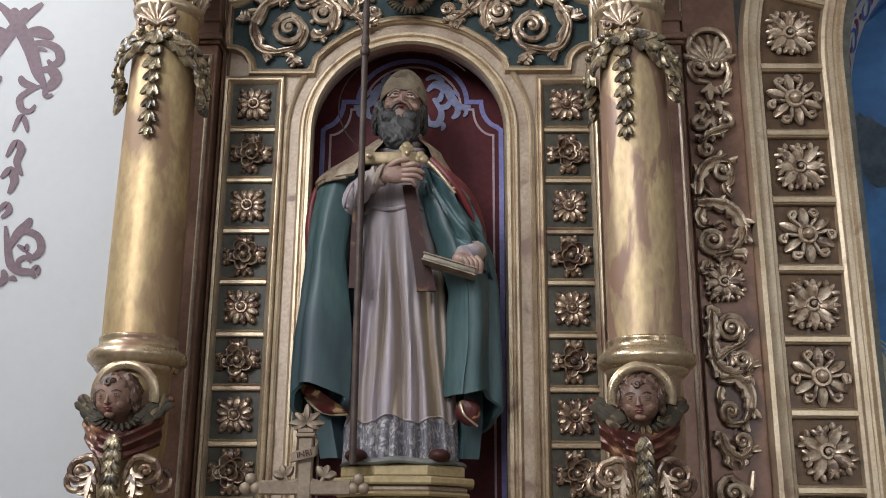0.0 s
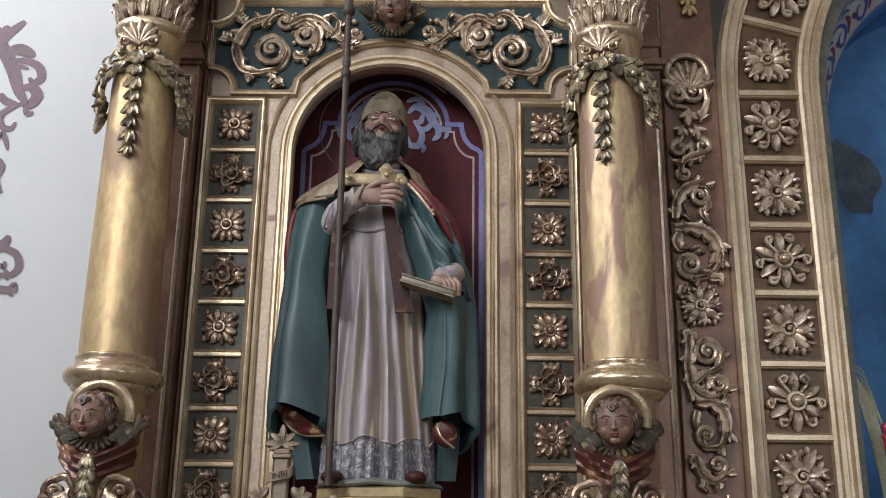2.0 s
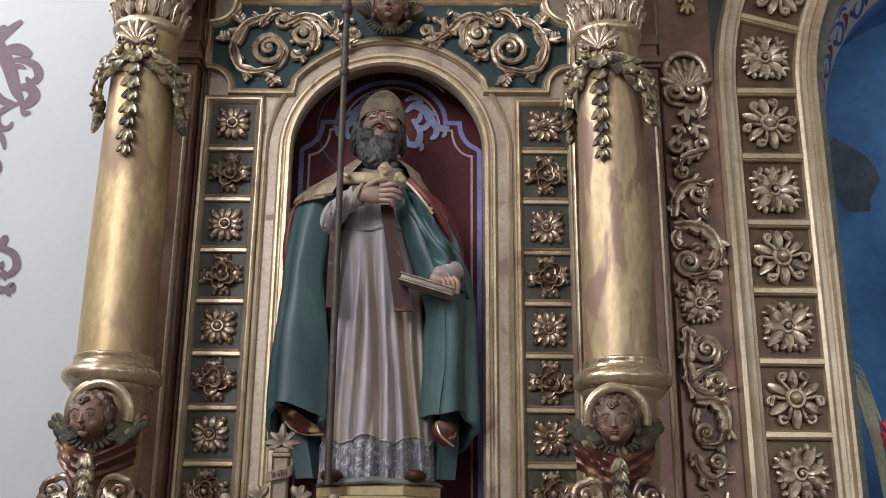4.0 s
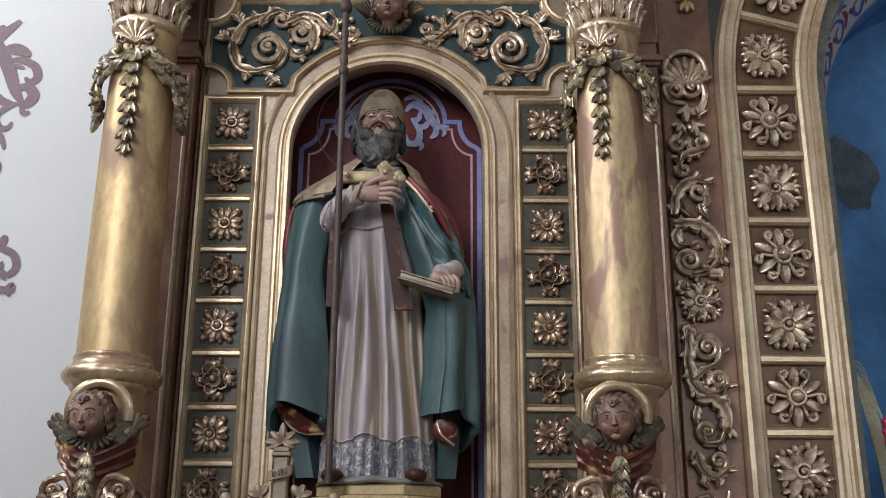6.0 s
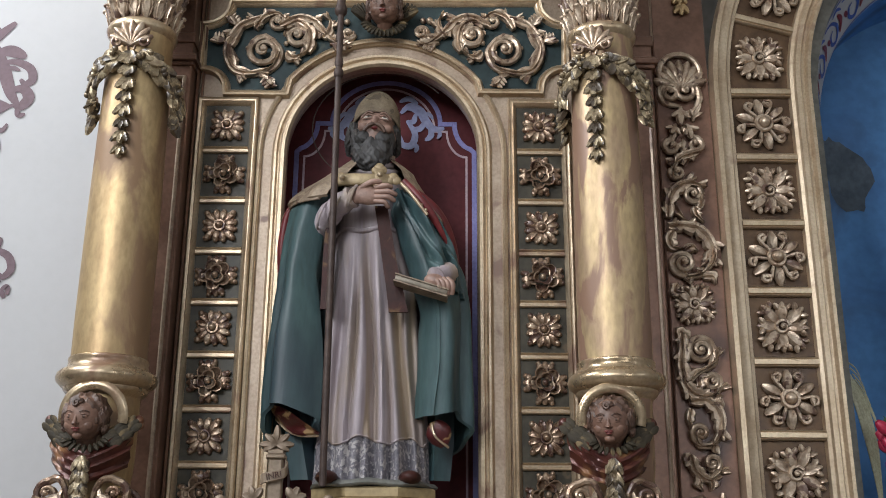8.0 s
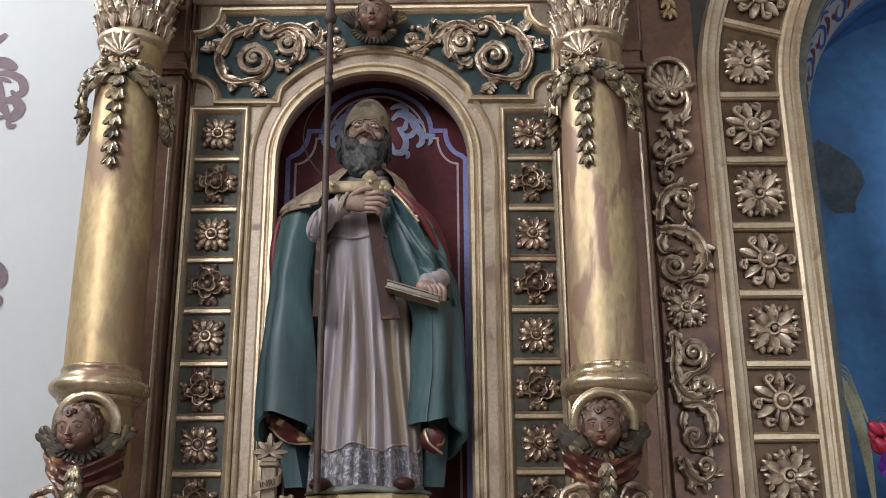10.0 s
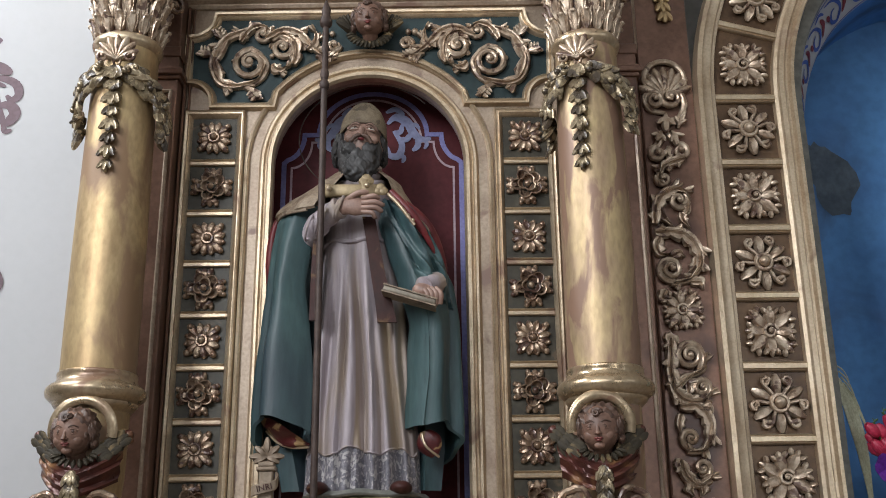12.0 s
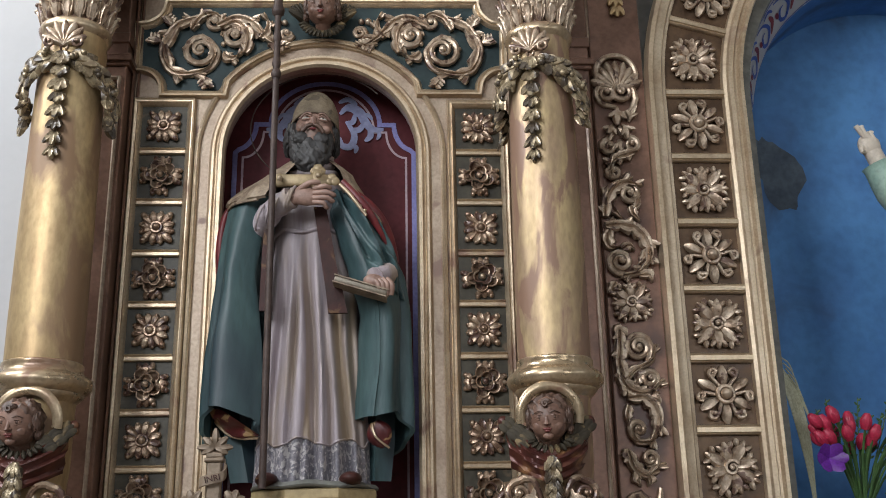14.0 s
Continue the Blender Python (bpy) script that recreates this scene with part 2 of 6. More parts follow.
    def petal(self, o, d, nrm, length, width, height, lift=0.0, tip=0.5, groove=0.3, n=5, m=5, curl=0.0, side=0.0):
        """A carved leaf lying on a ground: o base, d direction, nrm outward; swells to width and rises to height."""
        o, d, nrm = Vector(o), Vector(d).normalized(), Vector(nrm).normalized()
        s = d.cross(nrm).normalized()
        top, bot = [], []
        for i in range(n + 1):
            u = i / n
            wd = width * 0.5 * (math.sin(math.pi * min(0.97, max(0.05, u ** tip))) ** 0.55 + 0.06)
            lf = lift * u + curl * u ** 3
            c = o + d * (length * u) + s * (side * u * u) + nrm * lf
            ht = height * (math.sin(math.pi * min(0.96, 0.12 + 0.86 * u)) ** 0.7)
            ra, rb = [], []
            for j in range(m + 1):
                v = 2 * j / m - 1
                hh = ht * max(0.0, 1 - v * v) ** 0.5 * (1 - groove * math.exp(-(v * 3.2) ** 2))
                ra.append(c + s * (wd * v) + nrm * hh)
                rb.append(c + s * (wd * v) - nrm * 0.002)
            top.append(ra)
            bot.append(rb)
        self.grid([a + b[::-1] for a, b in zip(top, bot)], True, True)

    def scroll(self, c, r0, turns, a0, r, nrm=(0, -1, 0), ux=(1, 0, 0), uz=(0, 0, 1), hand=1, rise=0.02, tail=None, seg=8, steps=14):
        """A volute: spirals in from radius r0 to its eye; tail: points that lead into it."""
        c, ux, uz, nrm = Vector(c), Vector(ux), Vector(uz), Vector(nrm)
        pts, rad = [], []
        for p in tail or ():
            pts.append(Vector(p))
            rad.append(r * (0.45 + 0.55 * len(pts) / len(tail)))
        k = int(steps * turns)
        for i in range(k + 1):
            u = i / k
            a = a0 + hand * 2 * math.pi * turns * u
            rr = r0 * (1 - u) ** 0.85 + r0 * 0.08
            pts.append(c + ux * (rr * math.cos(a)) + uz * (rr * math.sin(a)) + nrm * (rise * u))
            rad.append(r * (1 - 0.62 * u))
        self.tube(pts, rad, seg, 1.1, nrm)
        self.ball(c + nrm * rise, r0 * 0.2 + r * 0.2, 8, 6)


def part(name, mesh, mats, parent=None, label="", sharp=40, at=(0, 0, 0)):
    d = bpy.data.meshes.new(name)
    d.from_pydata([tuple(Vector(p) - Vector(at)) for p in mesh.v], [], mesh.f)
    mats = mats if isinstance(mats, (list, tuple)) else [mats]
    for m in mats:
        d.materials.append(m)
    d.polygons.foreach_set("material_index", mesh.s)
    d.polygons.foreach_set("use_smooth", [True] * len(mesh.f))
    d.update()
    d.set_sharp_from_angle(angle=radians(sharp))
    ob = new(name, d)
    ob.location = at
    if parent:
        ob.parent = parent
        ob.matrix_parent_inverse = Matrix.Identity(4)
    if label:
        ob["label"] = label
    return ob


def thing(name, label, category, group="", at=(0, 0, 0)):
    ob = new(name)
    ob.empty_display_size = 0.05
    ob.location = at
    return tagged(ob, label, category, group)


def structure(name, mesh, mats, label, category, sharp=30):
    return tagged(part(name, mesh, mats, None, "", sharp), label, category, "", "structure")


def arc(cx, cz, r, a0, a1, n):
    return [(cx + r * math.cos(radians(a0 + (a1 - a0) * i / n)), cz + r * math.sin(radians(a0 + (a1 - a0) * i / n))) for i in range(n + 1)]


def arch_wall(M, x0, x1, z0, z1, cx, hw, zs, y0, y1, n=24):
    """A wall from y0 (front) to y1 with a round-headed opening of half-width hw that springs at zs."""
    for a, b in ((x0, cx - hw), (cx + hw, x1)):
        M.box(a, b, y0, y1, z0, zs)
    cur = arc(cx, zs, hw, 180, 0, n)
    out = []
    for x, z in cur:
        t = math.atan2(z - zs, x - cx)
        c, s = math.cos(t), math.sin(t)
        k = min((x1 - cx) / c if c > 1e-6 else 1e9, (cx - x0) / -c if c < -1e-6 else 1e9, (z1 - zs) / s if s > 1e-6 else 1e9)
        out.append((cx + c * k, zs + s * k))
    M.grid([[(x, y0, z) for x, z in out], [(x, y0, z) for x, z in cur], [(x, y1, z) for x, z in cur], [(x, y1, z) for x, z in out]])
    # corners left open by the fan
    for sx in (x0, x1):
        M.box(min(sx, sx), max(sx, sx) + 0.0001, y0, y1, z1 - 0.001, z1)


# ---- the setting ----
M = Mesh()
M.box(-3.3, 5.7, -8.2, 0.9, -0.1, 0.0)
structure("floor", M, FLOOR, "worn brown-grey stone church floor", "floor")
M = Mesh()
M.box(-3.3, 5.7, -8.2, 0.9, 7.0, 7.1)
structure("ceiling", M, LIME, "plain white plaster ceiling over the nave", "ceiling")


def side_wall(name, x0, x1, y0, y1, win=None, upper=None):
    M = Mesh()
    if upper:
        a, b, z0, z1 = upper
        M.box(x0, x1, y1, a, 0, 7), M.box(x0, x1, b, 0.9, 0, 7), M.box(x0, x1, a, b, 0, z0), M.box(x0, x1, a, b, z1, 7)
    if win:
        a, b, z0, z1 = win
        along_x = (x1 - x0) > (y1 - y0)
        if along_x:
            M.box(x0, a, y0, y1, 0, 7), M.box(b, x1, y0, y1, 0, 7), M.box(a, b, y0, y1, 0, z0), M.box(a, b, y0, y1, z1, 7)
        else:
            M.box(x0, x1, y0, a, 0, 7), M.box(x0, x1, b, y1, 0, 7), M.box(x0, x1, a, b, 0, z0), M.box(x0, x1, a, b, z1, 7)
    else:
        M.box(x0, x1, y0, y1, 0, 7)
    structure(name, M, PLASTER, "plain cream plaster wall of the nave", "wall")


side_wall("wall_west", -3.5, -3.3, -8.2, -3.0, (-6.65, -4.95, 3.5, 6.1), (-2.0, -0.6, 4.4, 6.4))
side_wall("wall_east", 5.5, 5.7, -8.2, 0.9, (-5.0, -3.4, 3.4, 5.9))
M = Mesh()
for x0, x1, z0, z1 in ((-3.5, -2.3, 0, 7), (-2.3, 0.3, 0, 3.9), (-2.3, 0.3, 6.5, 7), (0.3, 2.6, 0, 7), (2.6, 4.6, 0, 2.3), (2.6, 4.6, 4.7, 7), (4.6, 5.7, 0, 7)):
    M.box(x0, x1, -8.4, -8.2, z0, z1)
structure("wall_south", M, PLASTER, "plain cream plaster wall of the nave with two windows", "wall")
side_wall("wall_behind", -3.3, 5.7, 0.75, 0.9)
M = Mesh()
M.box(-3.3, -0.86, 0.06, 0.2, 0, 7)
structure("wall_north", M, WHITE, "white plastered wall with purple stencilled arabesques", "wall")

# main panel of the altarpiece with the saint's niche
CX, HW, ZS = 0.0, 0.345, 3.175
M = Mesh()
arch_wall(M, -1.0, 1.18, 0.9, 4.3, CX, HW, ZS, 0.0, 0.06)
M.box(-1.0, 1.18, 0.0, 0.06, 4.29, 5.6)
structure("wall_altarpiece", M, PANEL, "worn gilded wooden panel of an altarpiece", "altarpiece")

NY = 0.22
M = Mesh()
M.grid([[(-0.46, 0.06, z), (-0.46, NY - 0.06, z), (-0.42, NY, z), (0.42, NY, z), (0.46, NY - 0.06, z), (0.46, 0.06, z)] for z in (0.9, ZS)])
M.grid([[(x, 0.06, z) for x, z in arc(0, ZS, 0.46, 180, 0, 24)], [(x, NY - 0.06, z) for x, z in arc(0, ZS, 0.46, 180, 0, 24)], [(x, NY, z) for x, z in arc(0, ZS, 0.42, 180, 0, 24)], [(0, NY, ZS)] * 25])
structure("niche_wall", M, MAROON, "maroon painted niche behind the statue", "niche")

# moulded arch frame round the niche
jamb = [(-HW, 0.9)] + arc(0, ZS, HW, 180, 0, 36) + [(HW, 0.9)]
M = Mesh()
M.sweep(jamb, [(-0.008, -0.02), (-0.008, 0.012), (0.0, 0.022), (0.012, 0.022), (0.016, 0.012), (0.022, 0.010), (0.028, 0.018), (0.036, 0.018), (0.042, 0.008), (0.046, 0.0)])
M.sweep(jamb, [(0.078, 0.0), (0.080, 0.012), (0.086, 0.018), (0.096, 0.014), (0.100, 0.0)])
structure("niche_frame", M, GILT, "gilded round-arched moulding round the niche", "moulding")

# altar body under the retable
M = Mesh()
M.box(-1.3, 4.3, -0.55, 0.75, 0, 0.95, 0.02)
structure("altar_base", M, PANEL, "gilded wooden base of the altarpiece", "altar")


# ---- coffered strips ----
N = Vector((0, -1, 0))


def at_angle(c, r, a, h=0.0):
    return Vector((c[0] + r * math.cos(a), c[1] - h, c[2] + r * math.sin(a)))


def ray(a):
    return Vector((math.cos(a), 0, math.sin(a)))


def rosette_daisy(r, n=12, square=True):
    """Petals round a ringed boss; square: curled corner petals; else petals and curled straps by turns. A list of named pieces, the boss first."""
    M = Mesh()
    o = (0, 0, 0)
    M.tube([at_angle(o, r * 0.30, 2 * math.pi * k / 16, r * 0.27) for k in range(17)], r * 0.09, 6)
    M.ball((0, -r * 0.30, 0), (r * 0.23, r * 0.28, r * 0.23), 12, 8)
    out = [("rosette", M)]
    for k in range(n):
        a = 2 * math.pi * (k + (0.5 if square else 0.0)) / n
        M = Mesh()
        if square:
            d = min(abs(a - math.pi / 4 - j * math.pi / 2) for j in range(-1, 5))
            L = r * (1.24 if d < 0.4 else 1.0)
            M.petal(at_angle(o, r * 0.2, a, 0.004), ray(a), N, L * 0.84, r * 0.50, r * 0.24, r * 0.14, 1.4, 0.5, 6, 5, -r * 0.08)
            M.ball(at_angle(o, L * 0.95, a, r * 0.14), (r * 0.13, r * 0.15, r * 0.13), 8, 6)
        elif k % 2:
            M.petal(at_angle(o, r * 0.25, a, 0.004), ray(a), N, r * 0.84, r * 0.42, r * 0.24, r * 0.14, 1.1, 0.45, 6, 5, -r * 0.08)
        else:
            h = 1 if k % 4 else -1
            M.scroll(at_angle(o, r * 0.88, a + h * 0.06, r * 0.16), r * 0.17, 1.2, a + h * 1.5, r * 0.10, hand=-h, rise=r * 0.10, seg=6, steps=10, tail=[Vector(at_angle(o, r * (0.3 + 0.16 * j), a - h * 0.04 * j, r * 0.2)) for j in range(4)])
        out.append(("petal", M))
    if square:
        for k in range(4):
            a = math.pi / 4 + k * math.pi / 2
            M = Mesh()
            M.ball(at_angle(o, r * 1.10, a, r * 0.18), (r * 0.19, r * 0.19, r * 0.19), 9, 6)
            out.append(("bead", M))
    return out


def rosette_cross(r):
    """Four trefoil-ended arms round an open rose of cupped petals."""
    o = (0, 0, 0)
    M = Mesh()
    M.ball((0, -r * 0.30, 0), (r * 0.14, r * 0.14, r * 0.14), 9, 6)
    out = [("rosette", M)]
    for k in range(4):
        a = math.pi / 2 * k + 0.04
        M = Mesh()
        M.petal(at_angle(o, r * 0.3, a, 0.004), ray(a), N, r * 0.58, r * 0.34, r * 0.2, r * 0.10, 1.3, 0.3, 6, 5, -r * 0.05)
        for s in (-1, 1):
            M.petal(at_angle(o, r * 0.55, a + s * 0.10, 0.006), ray(a + s * 0.95), N, r * 0.36, r * 0.30, r * 0.2, r * 0.08, 1.3, 0.2, 5, 5, -r * 0.06)
            M.ball(at_angle(o, r * 0.84, a + s * 0.34, r * 0.10), (r * 0.11, r * 0.11, r * 0.11), 8, 6)
        out.append(("arm", M))
    for j, (rr, n) in enumerate(((0.66, 5), (0.40, 3))):
        for k in range(n):
            a = 2 * math.pi * k / n + j * 0.5 + 0.75
            w = math.pi / n * 1.02
            M = Mesh()
            rows = []
            for i in range(6):
                u = i / 5
                rows.append([at_angle(o, r * rr * (0.45 + 0.55 * u) * (1 - 0.34 * t * t * u), a + w * t * (0.7 + 0.3 * u), r * (0.10 + 0.10 * j + 0.20 * u ** 2)) for t in (-1, -0.6, -0.2, 0.2, 0.6, 1)])
            M.grid(rows)
            M.tube(rows[-1], r * 0.035, 5)
            out.append(("petal", M))
    return out


def rosette_leafy(r):
    """Eight lobed leaves with forked tips round a spiral bud."""
    o = (0, 0, 0)
    M = Mesh()
    M.scroll((0, -r * 0.12, 0), r * 0.3, 1.6, 0.4, r * 0.10, rise=r * 0.16, seg=6, steps=10)
    out = [("rosette", M)]
    for k in range(8):
        a = math.pi / 4 * k + 0.1
        L = r * (1.15 if k % 2 else 0.95)
        M = Mesh()
        M.petal(at_angle(o, r * 0.22, a, 0.004), ray(a), N, L * 0.74, r * 0.52, r * 0.2, r * 0.14, 0.95, 0.5, 5, 5, r * 0.02)
        for s in (-1, 0, 1):
            e = at_angle(o, L * 0.76, a + s * 0.17, r * 0.17)
            M.petal(e, ray(a + s * 0.7), N, r * 0.32, r * 0.24, r * 0.15, r * 0.03, 0.9, 0.25, 4, 4)
        out.append(("leaf", M))
    return out


def mesh_of(name, M, mats, sharp=50):
    ob = part(name, M, mats, None, "", sharp)
    d = ob.data
    bpy.data.objects.remove(ob)
    return d


def placed(name, d, parent, m, label=""):
    ob = new(name, d)
    ob.parent = parent
    ob.matrix_basis = m
    if label:
        ob["label"] = label
    return ob


def pieces(rows, mat=None):
    return [(n, mesh_of(n, m, mat or LEAF)) for n, m in rows]


def put_rosette(rows, parent, m, label=""):
    """The boss at pose m with its petals as parts of it."""
    boss = placed(rows[0][0], rows[0][1], parent, m, label)
    for n, d in rows[1:]:
        placed(n, d, boss, Matrix.Identity(4))
    return boss


ROS_A, ROS_B = pieces(rosette_daisy(0.058), ROSE), pieces(rosette_cross(0.082), ROSE)
ROS_C, ROS_D = pieces(rosette_daisy(0.090, 12, False)), pieces(rosette_leafy(0.084))
BAR = [(-0.013, 0.0), (-0.013, 0.009), (-0.010, 0.013), (-0.007, 0.009), (-0.005, 0.003), (0.005, 0.003), (0.007, 0.009), (0.010, 0.013), (0.013, 0.009), (0.013, 0.0)]
ZR = (3.275, 3.086, 2.895, 2.714, 2.533, 2.352, 2.172, 1.99, 1.808, 1.626, 1.444, 1.262)


def coffer_strip(x):
    t = thing("coffered_strip", "gilded moulded strip of square coffers with carved rosettes", "carved strip", "coffered strips", (x, 0, 0))
    M = Mesh()
    M.box(-0.088, 0.088, -0.004, 0.02, 1.1, 3.36)
    part("ground", M, GREEN, t, "dark green painted coffer ground")
    M = Mesh()
    M.sweep([(-0.088, 1.1), (-0.088, 3.362), (0.088, 3.362), (0.088, 1.1)], [(0.022, 0.0), (0.022, 0.016), (0.017, 0.022), (0.012, 0.018), (0.008, 0.018), (0.003, 0.024), (-0.002, 0.018), (-0.006, 0.012), (-0.010, 0.002)])
    part("frame", M, GILT, t)
    M = Mesh()
    M.sweep([(-0.079, 0), (0.079, 0)], BAR, -0.003)
    d = mesh_of("crossbar", M, GILT)
    for i, z in enumerate(ZR):
        if i + 1 < len(ZR):
            placed("crossbar", d, t, pose(0, 0, (z + ZR[i + 1]) / 2))
        q = random.Random(i * 7 + int(x * 10))
        put_rosette(ROS_B if i % 2 else ROS_A, t, pose(q.uniform(-.002, .002), -0.004, z, 0, q.uniform(-5, 5), 0), "tarnished gilt carved rosette")
    return t


for x in (-0.555, 0.558):
    coffer_strip(x)

# ---- coffered arch of the blue niche ----
AX, AZ, AR = 2.43, 3.415, 1.07
t = thing("coffered_arch", "gilded pier and arch with brown coffers and carved rosettes", "arch", "", (0, 0, 0))
path = [(AX - AR, 0.95)] + arc(AX, AZ, AR, 180, 60, 30)
HWD = 0.108
M = Mesh()
M.sweep(path, [(HWD + 0.05, 0.01), (-HWD - 0.05, 0.01)], 0.0)
part("ground", M, COFFER, t, "brown coffer ground")
M = Mesh()
M.sweep(path, [(HWD - 0.004, 0.008), (HWD, 0.03), (HWD + 0.012, 0.034), (HWD + 0.016, 0.042), (HWD + 0.044, 0.046), (HWD + 0.05, 0.052), (HWD + 0.066, 0.052), (HWD + 0.072, 0.0)])
part("outer_frame", M, GILT, t)
M = Mesh()
M.sweep(path, [(-HWD + 0.004, 0.008), (-HWD, 0.03), (-HWD - 0.012, 0.034), (-HWD - 0.018, 0.044), (-HWD - 0.034, 0.046), (-HWD - 0.04, 0.036), (-HWD - 0.05, 0.036), (-HWD - 0.058, 0.05), (-HWD - 0.07, 0.05), (-HWD - 0.075, 0.03), (-HWD - 0.075, -0.06)])
part("inner_frame", M, GILT, t)
M = Mesh()
M.sweep([(-HWD, 0), (HWD, 0)], [(-0.017, 0.0), (-0.017, 0.014), (-0.013, 0.019), (-0.010, 0.016), (-0.008, 0.024), (0.008, 0.024), (0.010, 0.016), (0.013, 0.019), (0.017, 0.014), (0.017, 0.0)], -0.01)
d = mesh_of("crossbar", M, GILT)
ZA = (3.289, 3.035, 2.788, 2.545, 2.302, 2.06, 1.816, 1.57, 1.33)
for i, z in enumerate(ZA):
    placed("crossbar", d, t, pose(AX - AR, 0, z + 0.124))
    put_rosette(ROS_D if i % 2 else ROS_C, t, pose(AX - AR, -0.01, z, 0, (i * 37) % 23 - 11, 0), "tarnished gilt carved rosette")
for k in range(6):
    a = 7.2 + k * 15.2
    c = Vector((AX, 0, AZ)) + AR * Vector((-math.cos(radians(a)), 0, math.sin(radians(a))))
    put_rosette(ROS_C if k % 2 else ROS_D, t, pose(c.x, -0.01, c.z, 0, a, 0), "tarnished gilt carved rosette")
    a += 7.8
    c = Vector((AX, 0, AZ)) + AR * Vector((-math.cos(radians(a)), 0, math.sin(radians(a))))
    placed("crossbar", d, t, pose(c.x, 0, c.z, 0, a, 0))

# blue niche behind the arch
RI = AR - HWD - 0.075
M = Mesh()
path = [(AX - RI, 0.95)] + arc(AX, AZ, RI, 180, 60, 30)
M.sweep(path, [(0.0, -0.045), (-0.055, -0.05), (-0.06, -0.07), (-0.06, -0.12)], 0.0)
structure("arch_reveal", M, STONE, "grey stone inner edge of the niche arch", "arch")
RB = RI - 0.06


def splay(a):
    """How far the splayed soffit closes in towards the back at angle a (radians above the springing)."""
    u = min(1.0, max(0.0, (math.degrees(a) + 7) / 15))
    return 0.095 * u * u * (3 - 2 * u)


M = Mesh()
angs = [radians(-8 + 196 * k / 70) for k in range(71)]
rings = []
for d in (0.0, 0.5, 1.0):
    rings.append([(AX - (RB - splay(min(a, math.pi - a)) * d) * math.cos(a), 0.12 + 0.19 * d, AZ + (RB - splay(min(a, math.pi - a)) * d) * math.sin(a)) for a in angs])
M.grid(rings)
structure("arch_soffit", M, WHITE, "white painted soffit with blue and red scrolls", "arch")
M = Mesh()
for x in (AX - RB, AX + RB):
    M.grid([[(x, 0.12, 0.95), (x, 0.12, AZ - 0.1)], [(x, 0.66, 0.95), (x, 0.66, AZ - 0.1)]])
M.grid([rings[2], [(x, 0.66, z) for x, y, z in rings[2]]])
structure("niche_jamb", M, BLUE, "blue painted inner side of the niche", "wall")
M = Mesh()
M.box(AX - RB - 0.1, AX + RB + 0.1, 0.65, 0.74, 0.95, 5)
structure("wall_blue", M, BLUE, "blue painted plaster back wall of the niche", "wall")
# thin white strip that paints in the light caught by the jamb's edge
M = Mesh()
M.sweep([(AX - RB - 0.002, 0.95), (AX - RB - 0.002, AZ - 0.08)], [(-0.006, -0.10), (-0.006, -0.09), (0.0, -0.086), (0.003, -0.09)], 0.0)
structure("trim_white", M, WHITE, "white strip standing in for light caught on the niche edge", "trim")
M = Mesh()
M.box(3.6, 5.6, 0.0, 0.1, 0.9, 5.6)
structure("wall_altarpiece_far", M, PANEL, "worn gilded wooden panel of the altarpiece", "altarpiece")


# ---- columns ----
def column(x, y, mat):
    t = thing("column", "smooth gilded column with worn gold leaf and carved garland", "column", "columns", (x, y, 0))
    M = Mesh()
    M.lathe([(0.112, 2.34), (0.113, 2.5), (0.112, 2.8), (0.108, 3.1), (0.102, 3.46)], 0, 0, 48)
    part("shaft", M, mat, t)
    M = Mesh()
    M.lathe([(0.10, 2.235), (0.106, 2.246), (0.118, 2.256), (0.124, 2.264), (0.124, 2.270), (0.132, 2.274), (0.146, 2.288), (0.149, 2.30), (0.146, 2.312), (0.137, 2.321), (0.124, 2.327), (0.119, 2.336), (0.117, 2.348), (0.119, 2.353), (0.118, 2.359), (0.111, 2.364)], 0, 0, 56)
    part("base_ring", M, POLISH, t, "polished gilt ring moulding")
    M = Mesh()
    M.lathe([(0.102, 3.44), (0.112, 3.452), (0.116, 3.465), (0.112, 3.478), (0.10, 3.488)], 0, 0, 48)
    part("neck_ring", M, POLISH, t)
    return t


COLS = [column(-0.797, -0.3, COLG), column(0.745, -0.3, COLR)]


# ---- the saint ----
def spline(pts, n=6):
    """A smooth line through points."""
    p = [Vector(q) for q in pts]
    out = []
    for i in range(len(p) - 1):
        a, b, c, d = p[max(i - 1, 0)], p[i], p[i + 1], p[min(i + 2, len(p) - 1)]
        for k in range(n):
            t = k / n
            out.append(0.5 * ((2 * b) + (c - a) * t + (2 * a - 5 * b + 4 * c - d) * t * t + (3 * b - a - 3 * c + d) * t ** 3))
    out.append(p[-1])
    return out


def lerp_rows(rows, z):
    """Linear look-up in rows sorted by falling first value."""
    for a, b in zip(rows, rows[1:]):
        if a[0] >= z >= b[0]:
            t = (a[0] - z) / (a[0] - b[0])
            t = t * t * (3 - 2 * t) * 0.5 + t * 0.5
            return [u + (v - u) * t for u, v in zip(a[1:], b[1:])]
    return list(rows[0][1:] if z > rows[0][0] else rows[-1][1:])


